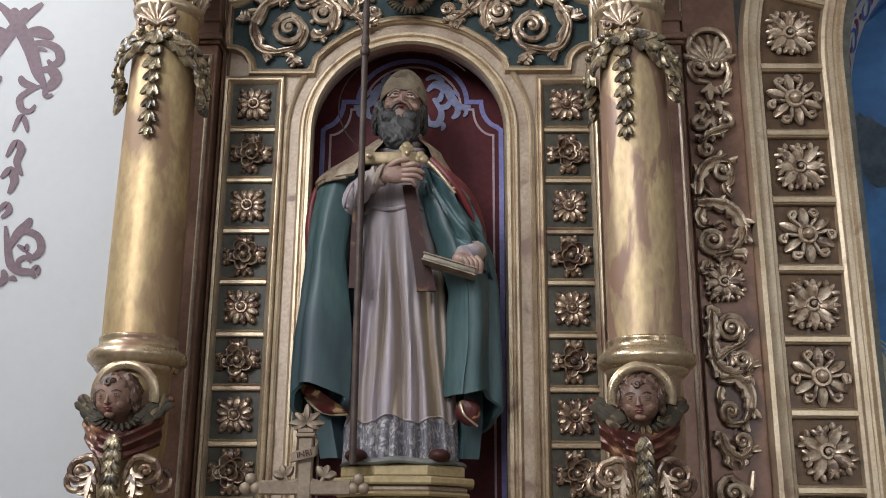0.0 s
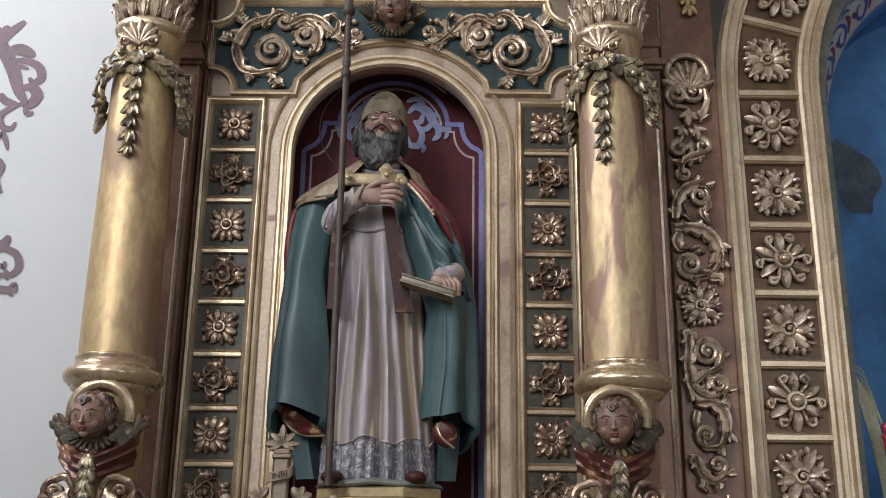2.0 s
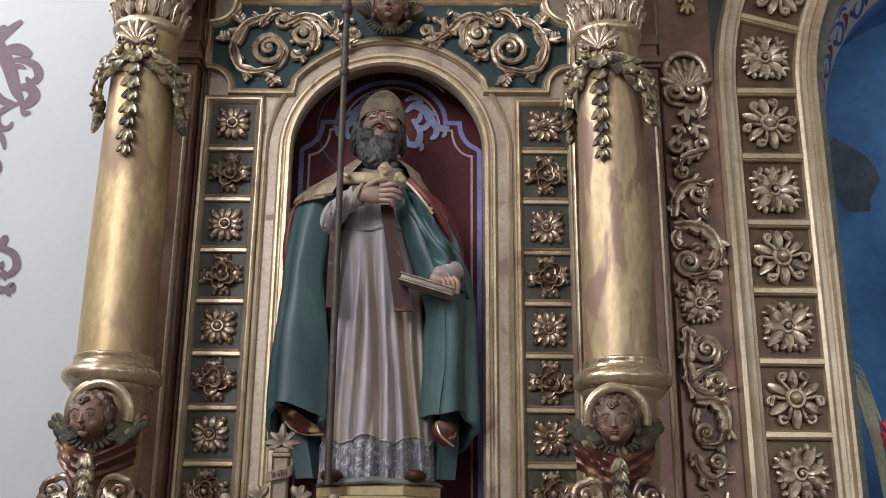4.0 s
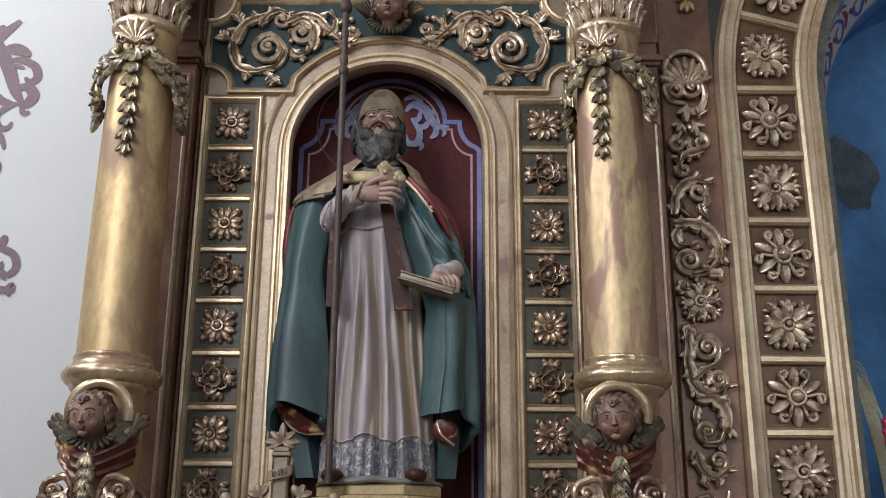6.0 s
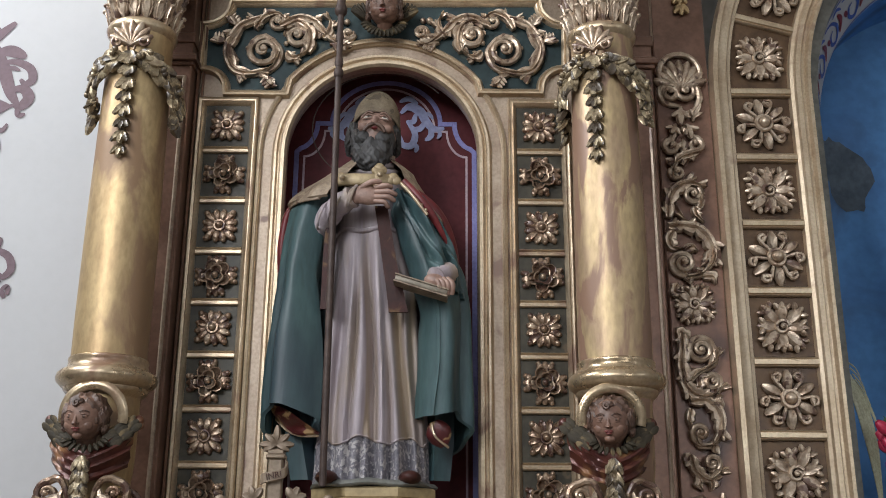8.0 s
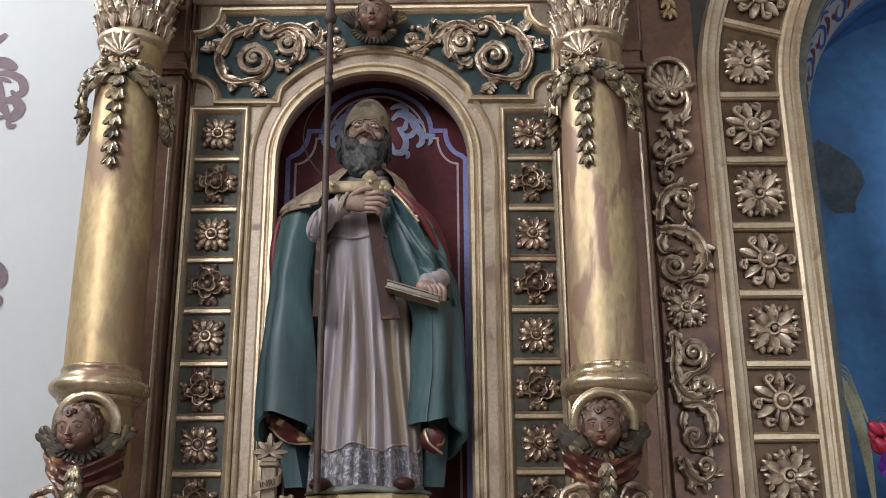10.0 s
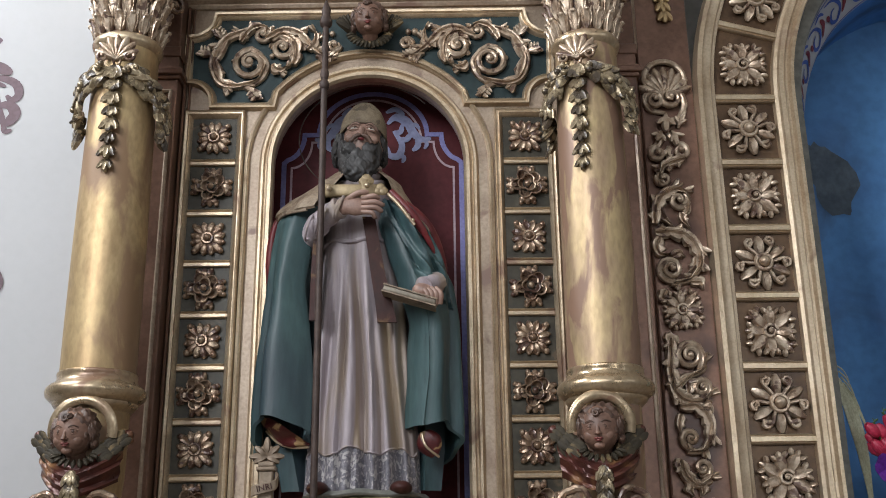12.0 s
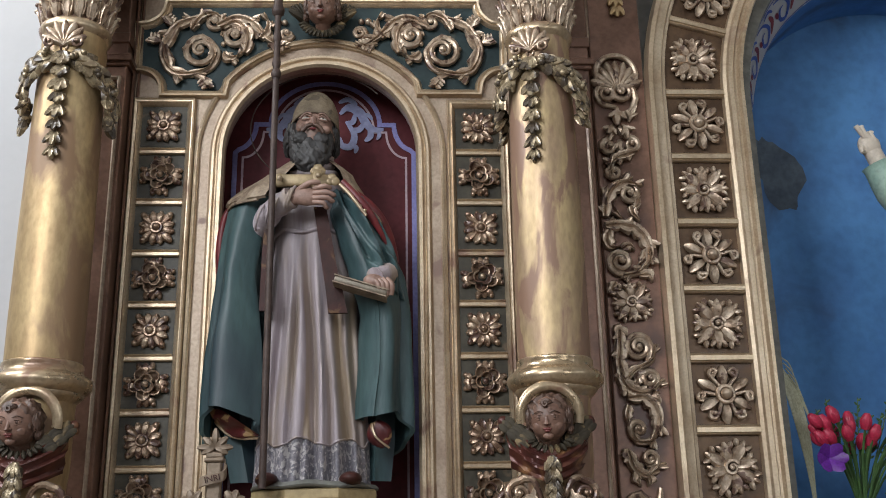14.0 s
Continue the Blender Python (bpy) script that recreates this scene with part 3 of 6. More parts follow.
def saint():
    M = Mesh()
    # robe with falling folds: slot 0 cloth, slot 1 lace hem
    prof = [(3.11, -0.02, 0.05, 0.05), (3.05, -0.02, 0.095, 0.08), (2.95, -0.022, 0.125, 0.10), (2.86, -0.022, 0.125, 0.098), (2.80, -0.020, 0.128, 0.10),
            (2.6, -0.016, 0.150, 0.112), (2.35, -0.01, 0.165, 0.12), (2.15, -0.008, 0.176, 0.13), (2.012, -0.01, 0.182, 0.14)]
    # valleys between the folds: x above, x at the hem, width, depth, where they begin
    valleys = ((-0.160, -0.172, 0.015, 0.040, 2.75), (-0.100, -0.128, 0.019, 0.056, 2.80), (-0.058, -0.075, 0.010, 0.022, 2.84), (-0.030, 0.010, 0.018, 0.062, 2.84), (0.006, -0.034, 0.009, 0.018, 2.42),
               (0.022, 0.056, 0.011, 0.030, 2.60), (0.050, 0.112, 0.017, 0.060, 2.78), (0.085, 0.152, 0.015, 0.040, 2.72), (-0.085, -0.098, 0.009, 0.018, 2.5))

    def ring(z):
        cx, hx, hy = lerp_rows(prof, z)
        r = []
        n = 220
        for k in range(n):
            a = 2 * math.pi * k / n
            x = cx + hx * math.cos(a)
            y = -0.06 + hy * math.sin(a)
            if math.sin(a) < 0:
                u = min(1.0, max(0.0, (2.85 - z) / 0.8))
                for xa, xb, w, dep, z0 in valleys:
                    g = min(1.0, max(0.0, (z0 - z) / 0.25))
                    xv = xa + (xb - xa) * u + 0.004 * math.sin(9 * z + 30 * xa)
                    y += dep * g * -math.sin(a) * (math.exp(-((x - xv) / w) ** 2) - 0.35 * math.exp(-((x - xv - 0.026) / 0.014) ** 2))
                y += 0.004 * math.sin(60 * x + 5 * z) * math.sin(13 * z + 20 * x)
            else:
                x += 0.008 * math.sin(15 * a)
            dz = 0.013 * math.sin(7 * a + 1) * math.exp(-((z - 2.147) / 0.045) ** 2)
            r.append((x, y, z + dz))
        return r
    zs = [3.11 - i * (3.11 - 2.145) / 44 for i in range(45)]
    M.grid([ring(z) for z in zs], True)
    M.slot = 1
    M.grid([ring(2.147 - i * 0.017) for i in range(9)], True, True)
    M.slot = 0
    M.tube([(x, y - 0.004, z - 0.012) for x, y, z in ring(2.155)][110:], 0.004, 5)
    # belt
    M.tube([(x * 1.0, y - 0.003, z + 0.006 * math.sin(3 * i / 20)) for i, (x, y, z) in enumerate(ring(2.838))], 0.008, 6)
    # collar folds
    for r, z in ((0.064, 3.092), (0.075, 3.065), (0.060, 3.12)):
        M.tube([(-0.02 + r * math.cos(a), -0.085 + r * 0.8 * math.sin(a), z + 0.02 * math.sin(a)) for a in (2 * math.pi * k / 24 for k in range(25))], 0.012, 6)

    # cloak: a draped shell from one front edge round the back to the other (slot 2), red lining within (slot 4)
    lev = [(2.955, -0.17, -0.262, 0.14, 0.06), (2.93, -0.175, -0.285, 0.165, 0.06), (2.90, -0.178, -0.300, 0.190, 0.05), (2.80, -0.195, -0.314, 0.238, 0.085),
           (2.68, -0.213, -0.322, 0.28, 0.125), (2.55, -0.196, -0.338, 0.290, 0.168), (2.40, -0.186, -0.350, 0.292, 0.165), (2.25, -0.182, -0.358, 0.290, 0.150)]

    def cloak_row(z, off):
        li, lo, ro, ri = lerp_rows(lev, z)
        g = min(1, max(0, (3.0 - z) / 0.5))
        ctrl = [(li - 0.012, -0.11), (li, -0.165), (li * 0.55 + lo * 0.45, -0.185 - 0.02 * g), (lo + 0.012, -0.15), (lo, -0.10), (lo * 0.9, 0.02), (0, 0.09),
                (ro * 0.9, 0.02), (ro, -0.10), (ro - 0.012, -0.15), (ri * 0.5 + ro * 0.5, -0.19 - 0.02 * g), (ri, -0.17), (ri + 0.012, -0.11)]
        pts = spline([(x, y, 0) for x, y in ctrl], 8)
        out = []
        n = len(pts)
        for i, p in enumerate(pts):
            u = i / (n - 1)
            f = g * (0.012 * math.sin(27 * u + 0.9 * z + 0.6) + 0.012 * math.sin(52 * u + 1.6 * z + 1) + 0.005 * math.sin(93 * u - 2 * z) + 0.003 * math.sin(17 * z + 20 * u))
            d = Vector((p.x, p.y + 0.05, 0)).normalized()
            # the hem of the front falls lower towards the inner edge
            dz = 0.0
            if z < 2.45:
                low = (2.45 - z) / 0.2
                inner = max(0.0, 1 - abs(u - 0.02) / 0.16)
                dz = -0.085 * low * inner - 0.2 * low * max(0.0, 1 - abs(u - 0.5) / 0.26)
                dz -= 0.035 * low * min(1.0, max(0.0, (u - 0.72) * 8))
            out.append((p.x + d.x * (f + off), p.y + d.y * (f + off), z + dz))
        return out
    zs = [2.955 - i * 0.705 / 40 for i in range(41)]
    M.slot = 2
    M.grid([cloak_row(z, 0.0) for z in zs])
    M.grid([cloak_row(z, -0.014) for z in zs])
    a, b = cloak_row(2.25, 0.0), cloak_row(2.25, -0.014)
    M.grid([a, b])
    M.tube([cloak_row(z, -0.007)[0] for z in zs], 0.009, 6, up=(1, 0, 0))
    M.tube([cloak_row(z, -0.007)[-1] for z in zs], 0.009, 6, up=(1, 0, 0))
    # lower back drape
    M.slot = 2
    M.grid([[(x0 * s + 0.012 * math.sin(9 * k + z * 8) , 0.0 + 0.02 * math.cos(k * 1.9) + abs(k - 10) * -0.006, z) for k, x0 in enumerate([-0.30 + i * 0.0285 for i in range(21)])] for z, s in ((2.45, 1.0), (2.3, 0.97), (2.15, 0.92), (2.03, 0.86))])
    # turned-back lining at both hems with gold edging
    M.slot = 12
    top = spline([(-0.338, -0.115, 2.262), (-0.285, -0.150, 2.246), (-0.225, -0.158, 2.205), (-0.165, -0.150, 2.168)], 6)
    low = spline([(-0.318, -0.060, 2.222), (-0.272, -0.085, 2.178), (-0.222, -0.115, 2.160), (-0.170, -0.142, 2.158)], 6)
    M.grid([[tuple(a.lerp(b, k / 8) + Vector((0, 0.012 * math.sin(7 * k / 8 + 0.4 * i), 0))) for k in range(9)] for i, (a, b) in enumerate(zip(top, low))])
    M.petal((0.192, -0.145, 2.205), (0.42, 0.1, -1), (0, -1, -0.1), 0.085, 0.075, 0.020, 0.0, 0.9, 0.4, 8, 6)
    M.slot = 7
    M.tube([p + Vector((0, -0.003, 0)) for p in low], 0.004, 6)
    M.tube(spline([(0.185, -0.158, 2.195), (0.196, -0.172, 2.155), (0.238, -0.155, 2.122)], 6), 0.004, 6)
    # shoulder cape: slot 3
    M.slot = 3
    cape = [(3.115, 0.075, 0.066, 0.07, 0.0), (3.085, 0.115, 0.10, 0.10, 0.0), (3.055, 0.158, 0.135, 0.126, 0.0), (3.02, 0.205, 0.165, 0.15, 0.02), (2.99, 0.245, 0.195, 0.178, 0.045), (2.965, 0.272, 0.222, 0.196, 0.055), (2.945, 0.290, 0.242, 0.208, 0.065), (2.932, 0.297, 0.250, 0.214, 0.07), (2.926, 0.290, 0.243, 0.206, 0.07)]
    rows = []
    for z, hl, hr, hy, drop in cape:
        r = []
        for k in range(81):
            a = radians(-48 + 290 * k / 80)
            c = math.cos(a)
            f = 0.004 * math.sin(11 * a + z * 30) + 0.003 * math.sin(23 * a - z * 20)
            r.append((-0.02 + ((hl if c < 0 else hr) + f) * c, -0.065 + (hy + f) * math.sin(a), z - (drop if c > 0 else 0) * c - 0.012 * math.sin(a) ** 2))
        rows.append(r)
    M.grid(rows)
    M.tube(spline(rows[-1][::6], 3), 0.006, 6, up=(0, 0, 1))
    # gold-edged front borders of the cape on the breast
    M.slot = 4
    M.tube(spline([(0.085, -0.225, 2.985), (0.14, -0.238, 2.92), (0.19, -0.215, 2.85), (0.24, -0.165, 2.77)], 6), [0.010] * 7 + [0.013] * 6 + [0.010, 0.009, 0.008, 0.007, 0.006, 0.004], 8, 0.5)
    M.slot = 7
    M.tube(spline([(0.065, -0.225, 2.985), (0.11, -0.25, 2.93), (0.165, -0.25, 2.855)], 6), 0.006, 6)
    for k in range(7):
        M.ball((0.07 + k * 0.015, -0.232 - 0.003 * k, 2.98 - k * 0.018), 0.0065, 7, 5)
    M.slot = 4
    M.tube(spline([(-0.285, -0.10, 2.945), (-0.314, -0.085, 2.90), (-0.326, -0.07, 2.80), (-0.322, -0.05, 2.72)], 5), [0.010 + 0.0006 * k for k in range(16)], 8)
    M.tube(spline([(0.10, -0.16, 2.985), (0.178, -0.14, 2.915), (0.228, -0.10, 2.84), (0.262, -0.06, 2.75)], 5), [0.006 + 0.020 * math.sin(math.pi * (k + 1) / 17) ** 0.8 for k in range(16)], 10, 0.5)

    # head: slot 5 skin, 6 beard, 8 cap, 9 hair
    tilt = Matrix.Rotation(radians(4), 3, "Z") @ Matrix.Rotation(radians(-27), 3, "X") @ Matrix.Rotation(radians(4), 3, "Y")
    hc = Vector((-0.020, -0.095, 3.196))

    def hp(x, y, z):
        return hc + tilt @ Vector((x, y, z))

    M.slot = 5
    M.ball(hc, (0.068, 0.078, 0.088), 28, 20, tilt)
    M.ball(hp(0, 0.004, 0.044), (0.070, 0.072, 0.070), 24, 16, tilt)
    M.tube([(-0.02, -0.07, 3.06), (-0.02, -0.08, 3.2)], 0.05, 14)
    M.tube([hp(0, -0.070, 0.024), hp(0, -0.083, 0.004), hp(0, -0.097, -0.016), hp(0, -0.080, -0.026)], [0.006, 0.0075, 0.0115, 0.008], 8)
    for s in (-1, 1):
        M.ball(hp(s * 0.010, -0.082, -0.019), (0.0075, 0.008, 0.006), 8, 6, tilt)
        M.ball(hp(s * 0.038, -0.056, -0.022), (0.021, 0.016, 0.018), 12, 8, tilt)
        M.tube(spline([hp(s * 0.012, -0.079, 0.030), hp(s * 0.030, -0.077, 0.037), hp(s * 0.052, -0.059, 0.027)], 4), 0.0045, 6)
        M.tube(spline([hp(s * 0.013, -0.077, 0.020), hp(s * 0.028, -0.078, 0.024), hp(s * 0.043, -0.068, 0.017)], 4), 0.003, 6)
        M.tube(spline([hp(s * 0.013, -0.076, 0.008), hp(s * 0.028, -0.077, 0.004), hp(s * 0.043, -0.068, 0.009)], 4), 0.003, 6)
        M.ball(hp(s * 0.066, 0.0, 0.0), (0.010, 0.018, 0.024), 8, 6, tilt)
    M.slot = 14
    for s in (-1, 1):
        M.ball(hp(s * 0.028, -0.069, 0.014), (0.0135, 0.008, 0.009), 12, 8, tilt)
    M.slot = 9
    for s in (-1, 1):
        M.ball(hp(s * 0.028 + 0.001, -0.0755, 0.017), (0.0052, 0.003, 0.0052), 8, 6, tilt)
        M.tube(spline([hp(s * 0.013, -0.083, 0.034), hp(s * 0.030, -0.080, 0.041), hp(s * 0.050, -0.064, 0.032)], 4), 0.0018, 5)
    M.slot = 4
    M.ball(hp(0, -0.078, -0.047), (0.011, 0.007, 0.004), 10, 6, tilt)
    M.slot = 9
    for s in (-1, 1):
        M.tube(spline([hp(0.002 * s, -0.085, -0.033), hp(0.020 * s, -0.081, -0.038), hp(0.036 * s, -0.070, -0.056)], 4), [0.005, 0.006, 0.007, 0.008, 0.008, 0.008, 0.007, 0.007, 0.006], 6)
    M.slot = 6
    M.locks((-0.028, -0.122, 3.128), (0.070, 0.056, 0.072), 11, 0.055)
    M.locks((-0.030, -0.150, 3.095), (0.052, 0.038, 0.050), 9, 0.06)
    for s in (-1, 1):
        M.locks((-0.026 + s * 0.055, -0.118, 3.168), (0.022, 0.036, 0.045), 7, 0.07, 40, 24)
        M.locks((-0.026 + s * 0.030, -0.158, 3.165), (0.030, 0.018, 0.026), 7, 0.06, 40, 24)
    M.slot = 6
    M.locks((-0.100, -0.072, 3.205), (0.024, 0.042, 0.058), 8, 0.09, 44, 30, None, 0.010)
    M.locks((-0.108, -0.062, 3.172), (0.019, 0.034, 0.036), 7, 0.10, 40, 24)
    M.locks((0.046, -0.066, 3.205), (0.022, 0.042, 0.058), 8, 0.09, 44, 30, None, -0.006)
    M.locks((0.051, -0.058, 3.172), (0.018, 0.034, 0.036), 7, 0.10, 40, 24)
    # tall cap, a little pointed, its rim arched over the brow
    M.slot = 8
    rows = []
    turn = Matrix.Rotation(radians(-13), 3, "X") @ Matrix.Rotation(radians(3), 3, "Y")
    for i in range(17):
        u = i / 16
        r = max(0.02, (1 + 0.08 * u) * (1 - u ** 2.1) ** 0.62)
        row = []
        for k in range(48):
            a = 2 * math.pi * k / 48
            w = 1 + 0.012 * math.sin(5 * a + 7 * u) + 0.008 * math.sin(11 * a - 9 * u)
            rim = (0.003 * -math.sin(a) - 0.010 * math.cos(2 * a)) * (1 - u)
            row.append(Vector((-0.019, -0.066, 3.247)) + turn @ Vector((0.083 * r * w * math.cos(a), 0.076 * r * w * math.sin(a), rim + 0.150 * u)))
        rows.append(row)
    M.grid(rows, True)
    M.tube(rows[0] + [rows[0][0]], 0.0045, 6, up=(0, 0, 1))

    # sleeve, blessing arm and gold cross on the breast
    M.slot = 0
    M.tube(spline([(-0.25, -0.07, 2.800), (-0.205, -0.118, 2.836), (-0.14, -0.212, 2.886), (-0.078, -0.248, 2.918)], 6), [0.044 - 0.0005 * k + 0.003 * math.sin(k * 1.9) for k in range(19)], 18)
    for k, (e, u) in enumerate(((0.0, 0.036), (0.010, 0.034), (0.045, 0.040), (0.066, 0.041), (0.10, 0.042))):
        M.tube([(-0.078 - e + u * 0.35 * math.cos(a), -0.246 + e * 0.35 + u * math.sin(a), 2.917 - e * 0.55 + u * math.cos(a)) for a in (2 * math.pi * j / 20 for j in range(21))], 0.0055 if k < 2 else 0.004, 6, up=(1, 0, 0.5))
    M.slot = 5
    M.ball((-0.030, -0.262, 2.918), (0.050, 0.018, 0.033), 16, 12, Matrix.Rotation(radians(8), 3, "Y"))
    M.tube([(-0.085, -0.25, 2.915), (-0.045, -0.26, 2.918)], [0.026, 0.028], 12, 0.7)
    for z0, x1, z1, r in ((2.940, 0.052, 2.938, 0.0085), (2.924, 0.066, 2.913, 0.0088), (2.907, 0.062, 2.893, 0.0085), (2.893, 0.044, 2.871, 0.0075)):
        M.tube(spline([(-0.005, -0.272, z0), (0.5 * x1 + 0.006, -0.284, 0.5 * (z0 + z1) + 0.004), (x1 - 0.008, -0.280, z1 + 0.003), (x1, -0.273, z1)], 4), [r * 1.15] * 5 + [r] * 5 + [r * 0.9, r * 0.7, r * 0.4], 8)
    M.tube(spline([(-0.05, -0.268, 2.940), (-0.015, -0.282, 2.956), (0.018, -0.280, 2.958)], 4), [0.010] * 6 + [0.009, 0.008, 0.005], 8)
    # clasp: a broad plate with a lobed end
    M.slot = 13
    M.box(-0.128, 0.040, -0.245, -0.225, 2.962, 3.002, 0.005)
    M.box(-0.012, 0.022, -0.247, -0.224, 2.935, 3.02, 0.005)
    for x, z in ((0.006, 3.016), (0.052, 2.982), (-0.118, 2.982)):
        for dx, dz in ((0, 0.008), (-0.009, -0.003), (0.009, -0.003)):
            M.ball((x + dx, -0.238, z + dz), (0.017, 0.007, 0.016), 12, 7)
    M.slot = 7
    M.ball((-0.116, -0.248, 2.984), 0.009, 9, 6)
    M.ball((0.008, -0.248, 2.995), 0.009, 9, 6)
    # book arm
    M.slot = 2
    inn = spline([(0.05, -0.19, 2.955), (0.095, -0.22, 2.86), (0.14, -0.238, 2.75), (0.185, -0.235, 2.675), (0.20, -0.21, 2.63)], 7)
    outr = spline([(0.14, -0.15, 2.955), (0.20, -0.15, 2.87), (0.255, -0.13, 2.76), (0.285, -0.11, 2.67), (0.288, -0.10, 2.60)], 7)
    rows = []
    for i, (p, q2) in enumerate(zip(inn, outr)):
        r = []
        for k in range(25):
            u = k / 24
            v = i / (len(inn) - 1)
            f = 0.034 * math.sin(math.pi * u) ** 0.6 + 0.017 * math.sin(13 * u + 7 * v + 0.9 * math.sin(9 * v)) + 0.009 * math.sin(27 * u - 10 * v)
            w = p.lerp(q2, u)
            r.append((w.x + f * 0.25, w.y - f, w.z + 0.1 * f))
        rows.append(r)
    M.grid(rows)
    M.slot = 0
    M.tube(spline([(0.235, -0.20, 2.675), (0.215, -0.235, 2.655), (0.195, -0.255, 2.64)], 4), [0.036, 0.036, 0.035, 0.035, 0.034, 0.034, 0.035, 0.037, 0.039], 12)
    M.slot = 5
    M.ball((0.195, -0.265, 2.625), (0.04, 0.03, 0.026), 12, 8, Matrix.Rotation(radians(20), 3, "Y"))
    for k in range(4):
        M.tube(spline([(0.19 + 0.014 * k, -0.28, 2.632), (0.205 + 0.014 * k, -0.298, 2.61), (0.205 + 0.013 * k, -0.285, 2.580)], 4), 0.0085, 8)
    M.slot = 10
    rot = Matrix.Translation((0.140, -0.262, 2.612)) @ Matrix.Rotation(radians(17), 4, "Y") @ Matrix.Rotation(radians(4), 4, "X")
    o = len(M.v)
    M.box(-0.075, 0.095, -0.04, 0.06, -0.009, 0.009, 0.004)
    M.slot = 3
    M.box(-0.078, 0.098, -0.043, 0.062, 0.009, 0.013)
    M.box(-0.078, 0.098, -0.043, 0.062, -0.013, -0.009)
    M.v[o:] = [tuple(rot @ Vector(p)) for p in M.v[o:]]
    # stole ends
    M.slot = 11
    for pts, w in (([(0.012, -0.188, 2.905), (0.030, -0.195, 2.80), (0.046, -0.205, 2.70), (0.062, -0.212, 2.62), (0.076, -0.212, 2.540)], (0.021, 0.031)), ([(-0.15, -0.175, 2.90), (-0.158, -0.18, 2.75), (-0.155, -0.185, 2.555)], (0.013, 0.021))):
        L = spline(pts, 6)
        n = len(L) - 1
        ww = [w[0] + (w[1] - w[0]) * (i / n) ** 2 for i in range(n + 1)]
        M.grid([[(p.x - k, p.y + 0.01, p.z), (p.x - k, p.y - 0.006, p.z), (p.x + k, p.y - 0.006, p.z), (p.x + k, p.y + 0.01, p.z)] for p, k in zip(L, ww)], True, True)
    # shoes and plinth rim
    M.slot = 11
    for x in (-0.135, 0.12):
        M.ball((x, -0.19, 2.026), (0.035, 0.06, 0.022), 12, 8)
    M.slot = 15
    M.grid([[(-0.002 + rr * (1.05 + 0.035 * math.sin(5 * a + 1) + 0.02 * math.sin(9 * a)) * math.cos(a), -0.07 + rr * 0.95 * (1 + 0.03 * math.sin(6 * a)) * math.sin(a), z + 0.003 * math.sin(7 * a)) for a in (2 * math.pi * k / 60 for k in range(60))] for rr, z in ((0.16, 1.998), (0.186, 1.999), (0.190, 2.006), (0.180, 2.016), (0.15, 2.022), (0.02, 2.022))], True)
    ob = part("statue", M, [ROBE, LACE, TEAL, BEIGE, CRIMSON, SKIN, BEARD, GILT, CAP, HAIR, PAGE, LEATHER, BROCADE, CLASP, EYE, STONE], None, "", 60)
    return tagged(ob, "painted wooden robed statue with teal cloak on a pedestal", "statue")


saint()

# staff held before the statue
t = thing("staff", "tall dark bronze processional staff with ringed knops", "staff", "", (-0.134, -0.3, 0))
M = Mesh()
M.lathe([(0.011, 1.99), (0.011, 2.7), (0.0105, 3.32), (0.0105, 3.56)], 0, 0, 14)
part("shaft", M, IRON, t)
for z, r in ((3.335, 0.017), (3.375, 0.015), (3.47, 0.014)):
    M = Mesh()
    M.lathe([(0.012, z - 0.016), (r * 0.85, z - 0.012), (r, z), (r * 0.85, z + 0.012), (0.012, z + 0.016)], 0, 0, 16)
    part("knop", M, IRON, t)
M = Mesh()
M.lathe([(0.010, 3.55), (0.020, 3.56), (0.022, 3.575), (0.014, 3.60), (0.016, 3.62), (0.002, 3.66)], 0, 0, 14)
part("finial", M, IRON, t)

# thin wire nimbus behind the head
M = Mesh()
M.tube([(0.0 + 0.26 * math.cos(a), 0.06, 3.30 + 0.22 * math.sin(a)) for a in (radians(40 + 200 * k / 40) for k in range(41))], 0.0022, 5)
tagged(part("halo_wire", M, IRON), "thin curved wire hanging behind the statue's head", "wire")

# pedestal
t = thing("pedestal", "yellow-gold painted stepped octagonal wooden pedestal under the statue", "pedestal", "", (0.006, -0.07, 0))


def octagon(r, z0, z1, b=0.006):
    M = Mesh()
    a = [radians(22.5 + 45 * k) for k in range(8)]
    M.grid([[(rr * math.cos(x) * 1.08, rr * math.sin(x) * 0.92, z) for x in a] for rr, z in ((r - b, z0), (r, z0 + b), (r, z1 - b), (r - b, z1))], True, True)
    return M


for r, z0, z1, nm in ((0.192, 1.962, 1.998, "top"), (0.222, 1.938, 1.962, "cornice"), (0.20, 1.918, 1.938, "neck"), (0.208, 1.905, 1.918, "fillet"), (0.185, 1.5, 1.905, "body"), (0.27, 0.95, 1.5, "foot")):
    part(nm, octagon(r, z0, z1), YELLOW if nm != "neck" else PANEL, t, "", 20)

# painted borders on the niche wall: (left half mirrored)
half = [(-0.336, 0.96), (-0.336, 3.272)] + [(-0.336 + 0.075 * math.sin(a), 3.272 + 0.105 * (1 - math.cos(a)) + 0.012) for a in (radians(90 * k / 8) for k in range(1, 9))] + [(-0.255, 3.389), (-0.207, 3.389)]
half += [(-0.207 + 0.207 * (1 - math.cos(a)), 3.389 + 0.172 * math.sin(a)) for a in (radians(90 * k / 14) for k in range(1, 15))]
full = half + [(-x, z) for x, z in half[-2::-1]]
half = [(-0.306, 0.96), (-0.306, 3.252)] + [(-0.306 + 0.075 * math.sin(a), 3.252 + 0.105 * (1 - math.cos(a))) for a in (radians(90 * k / 8) for k in range(1, 9))] + [(-0.185, 3.357)]
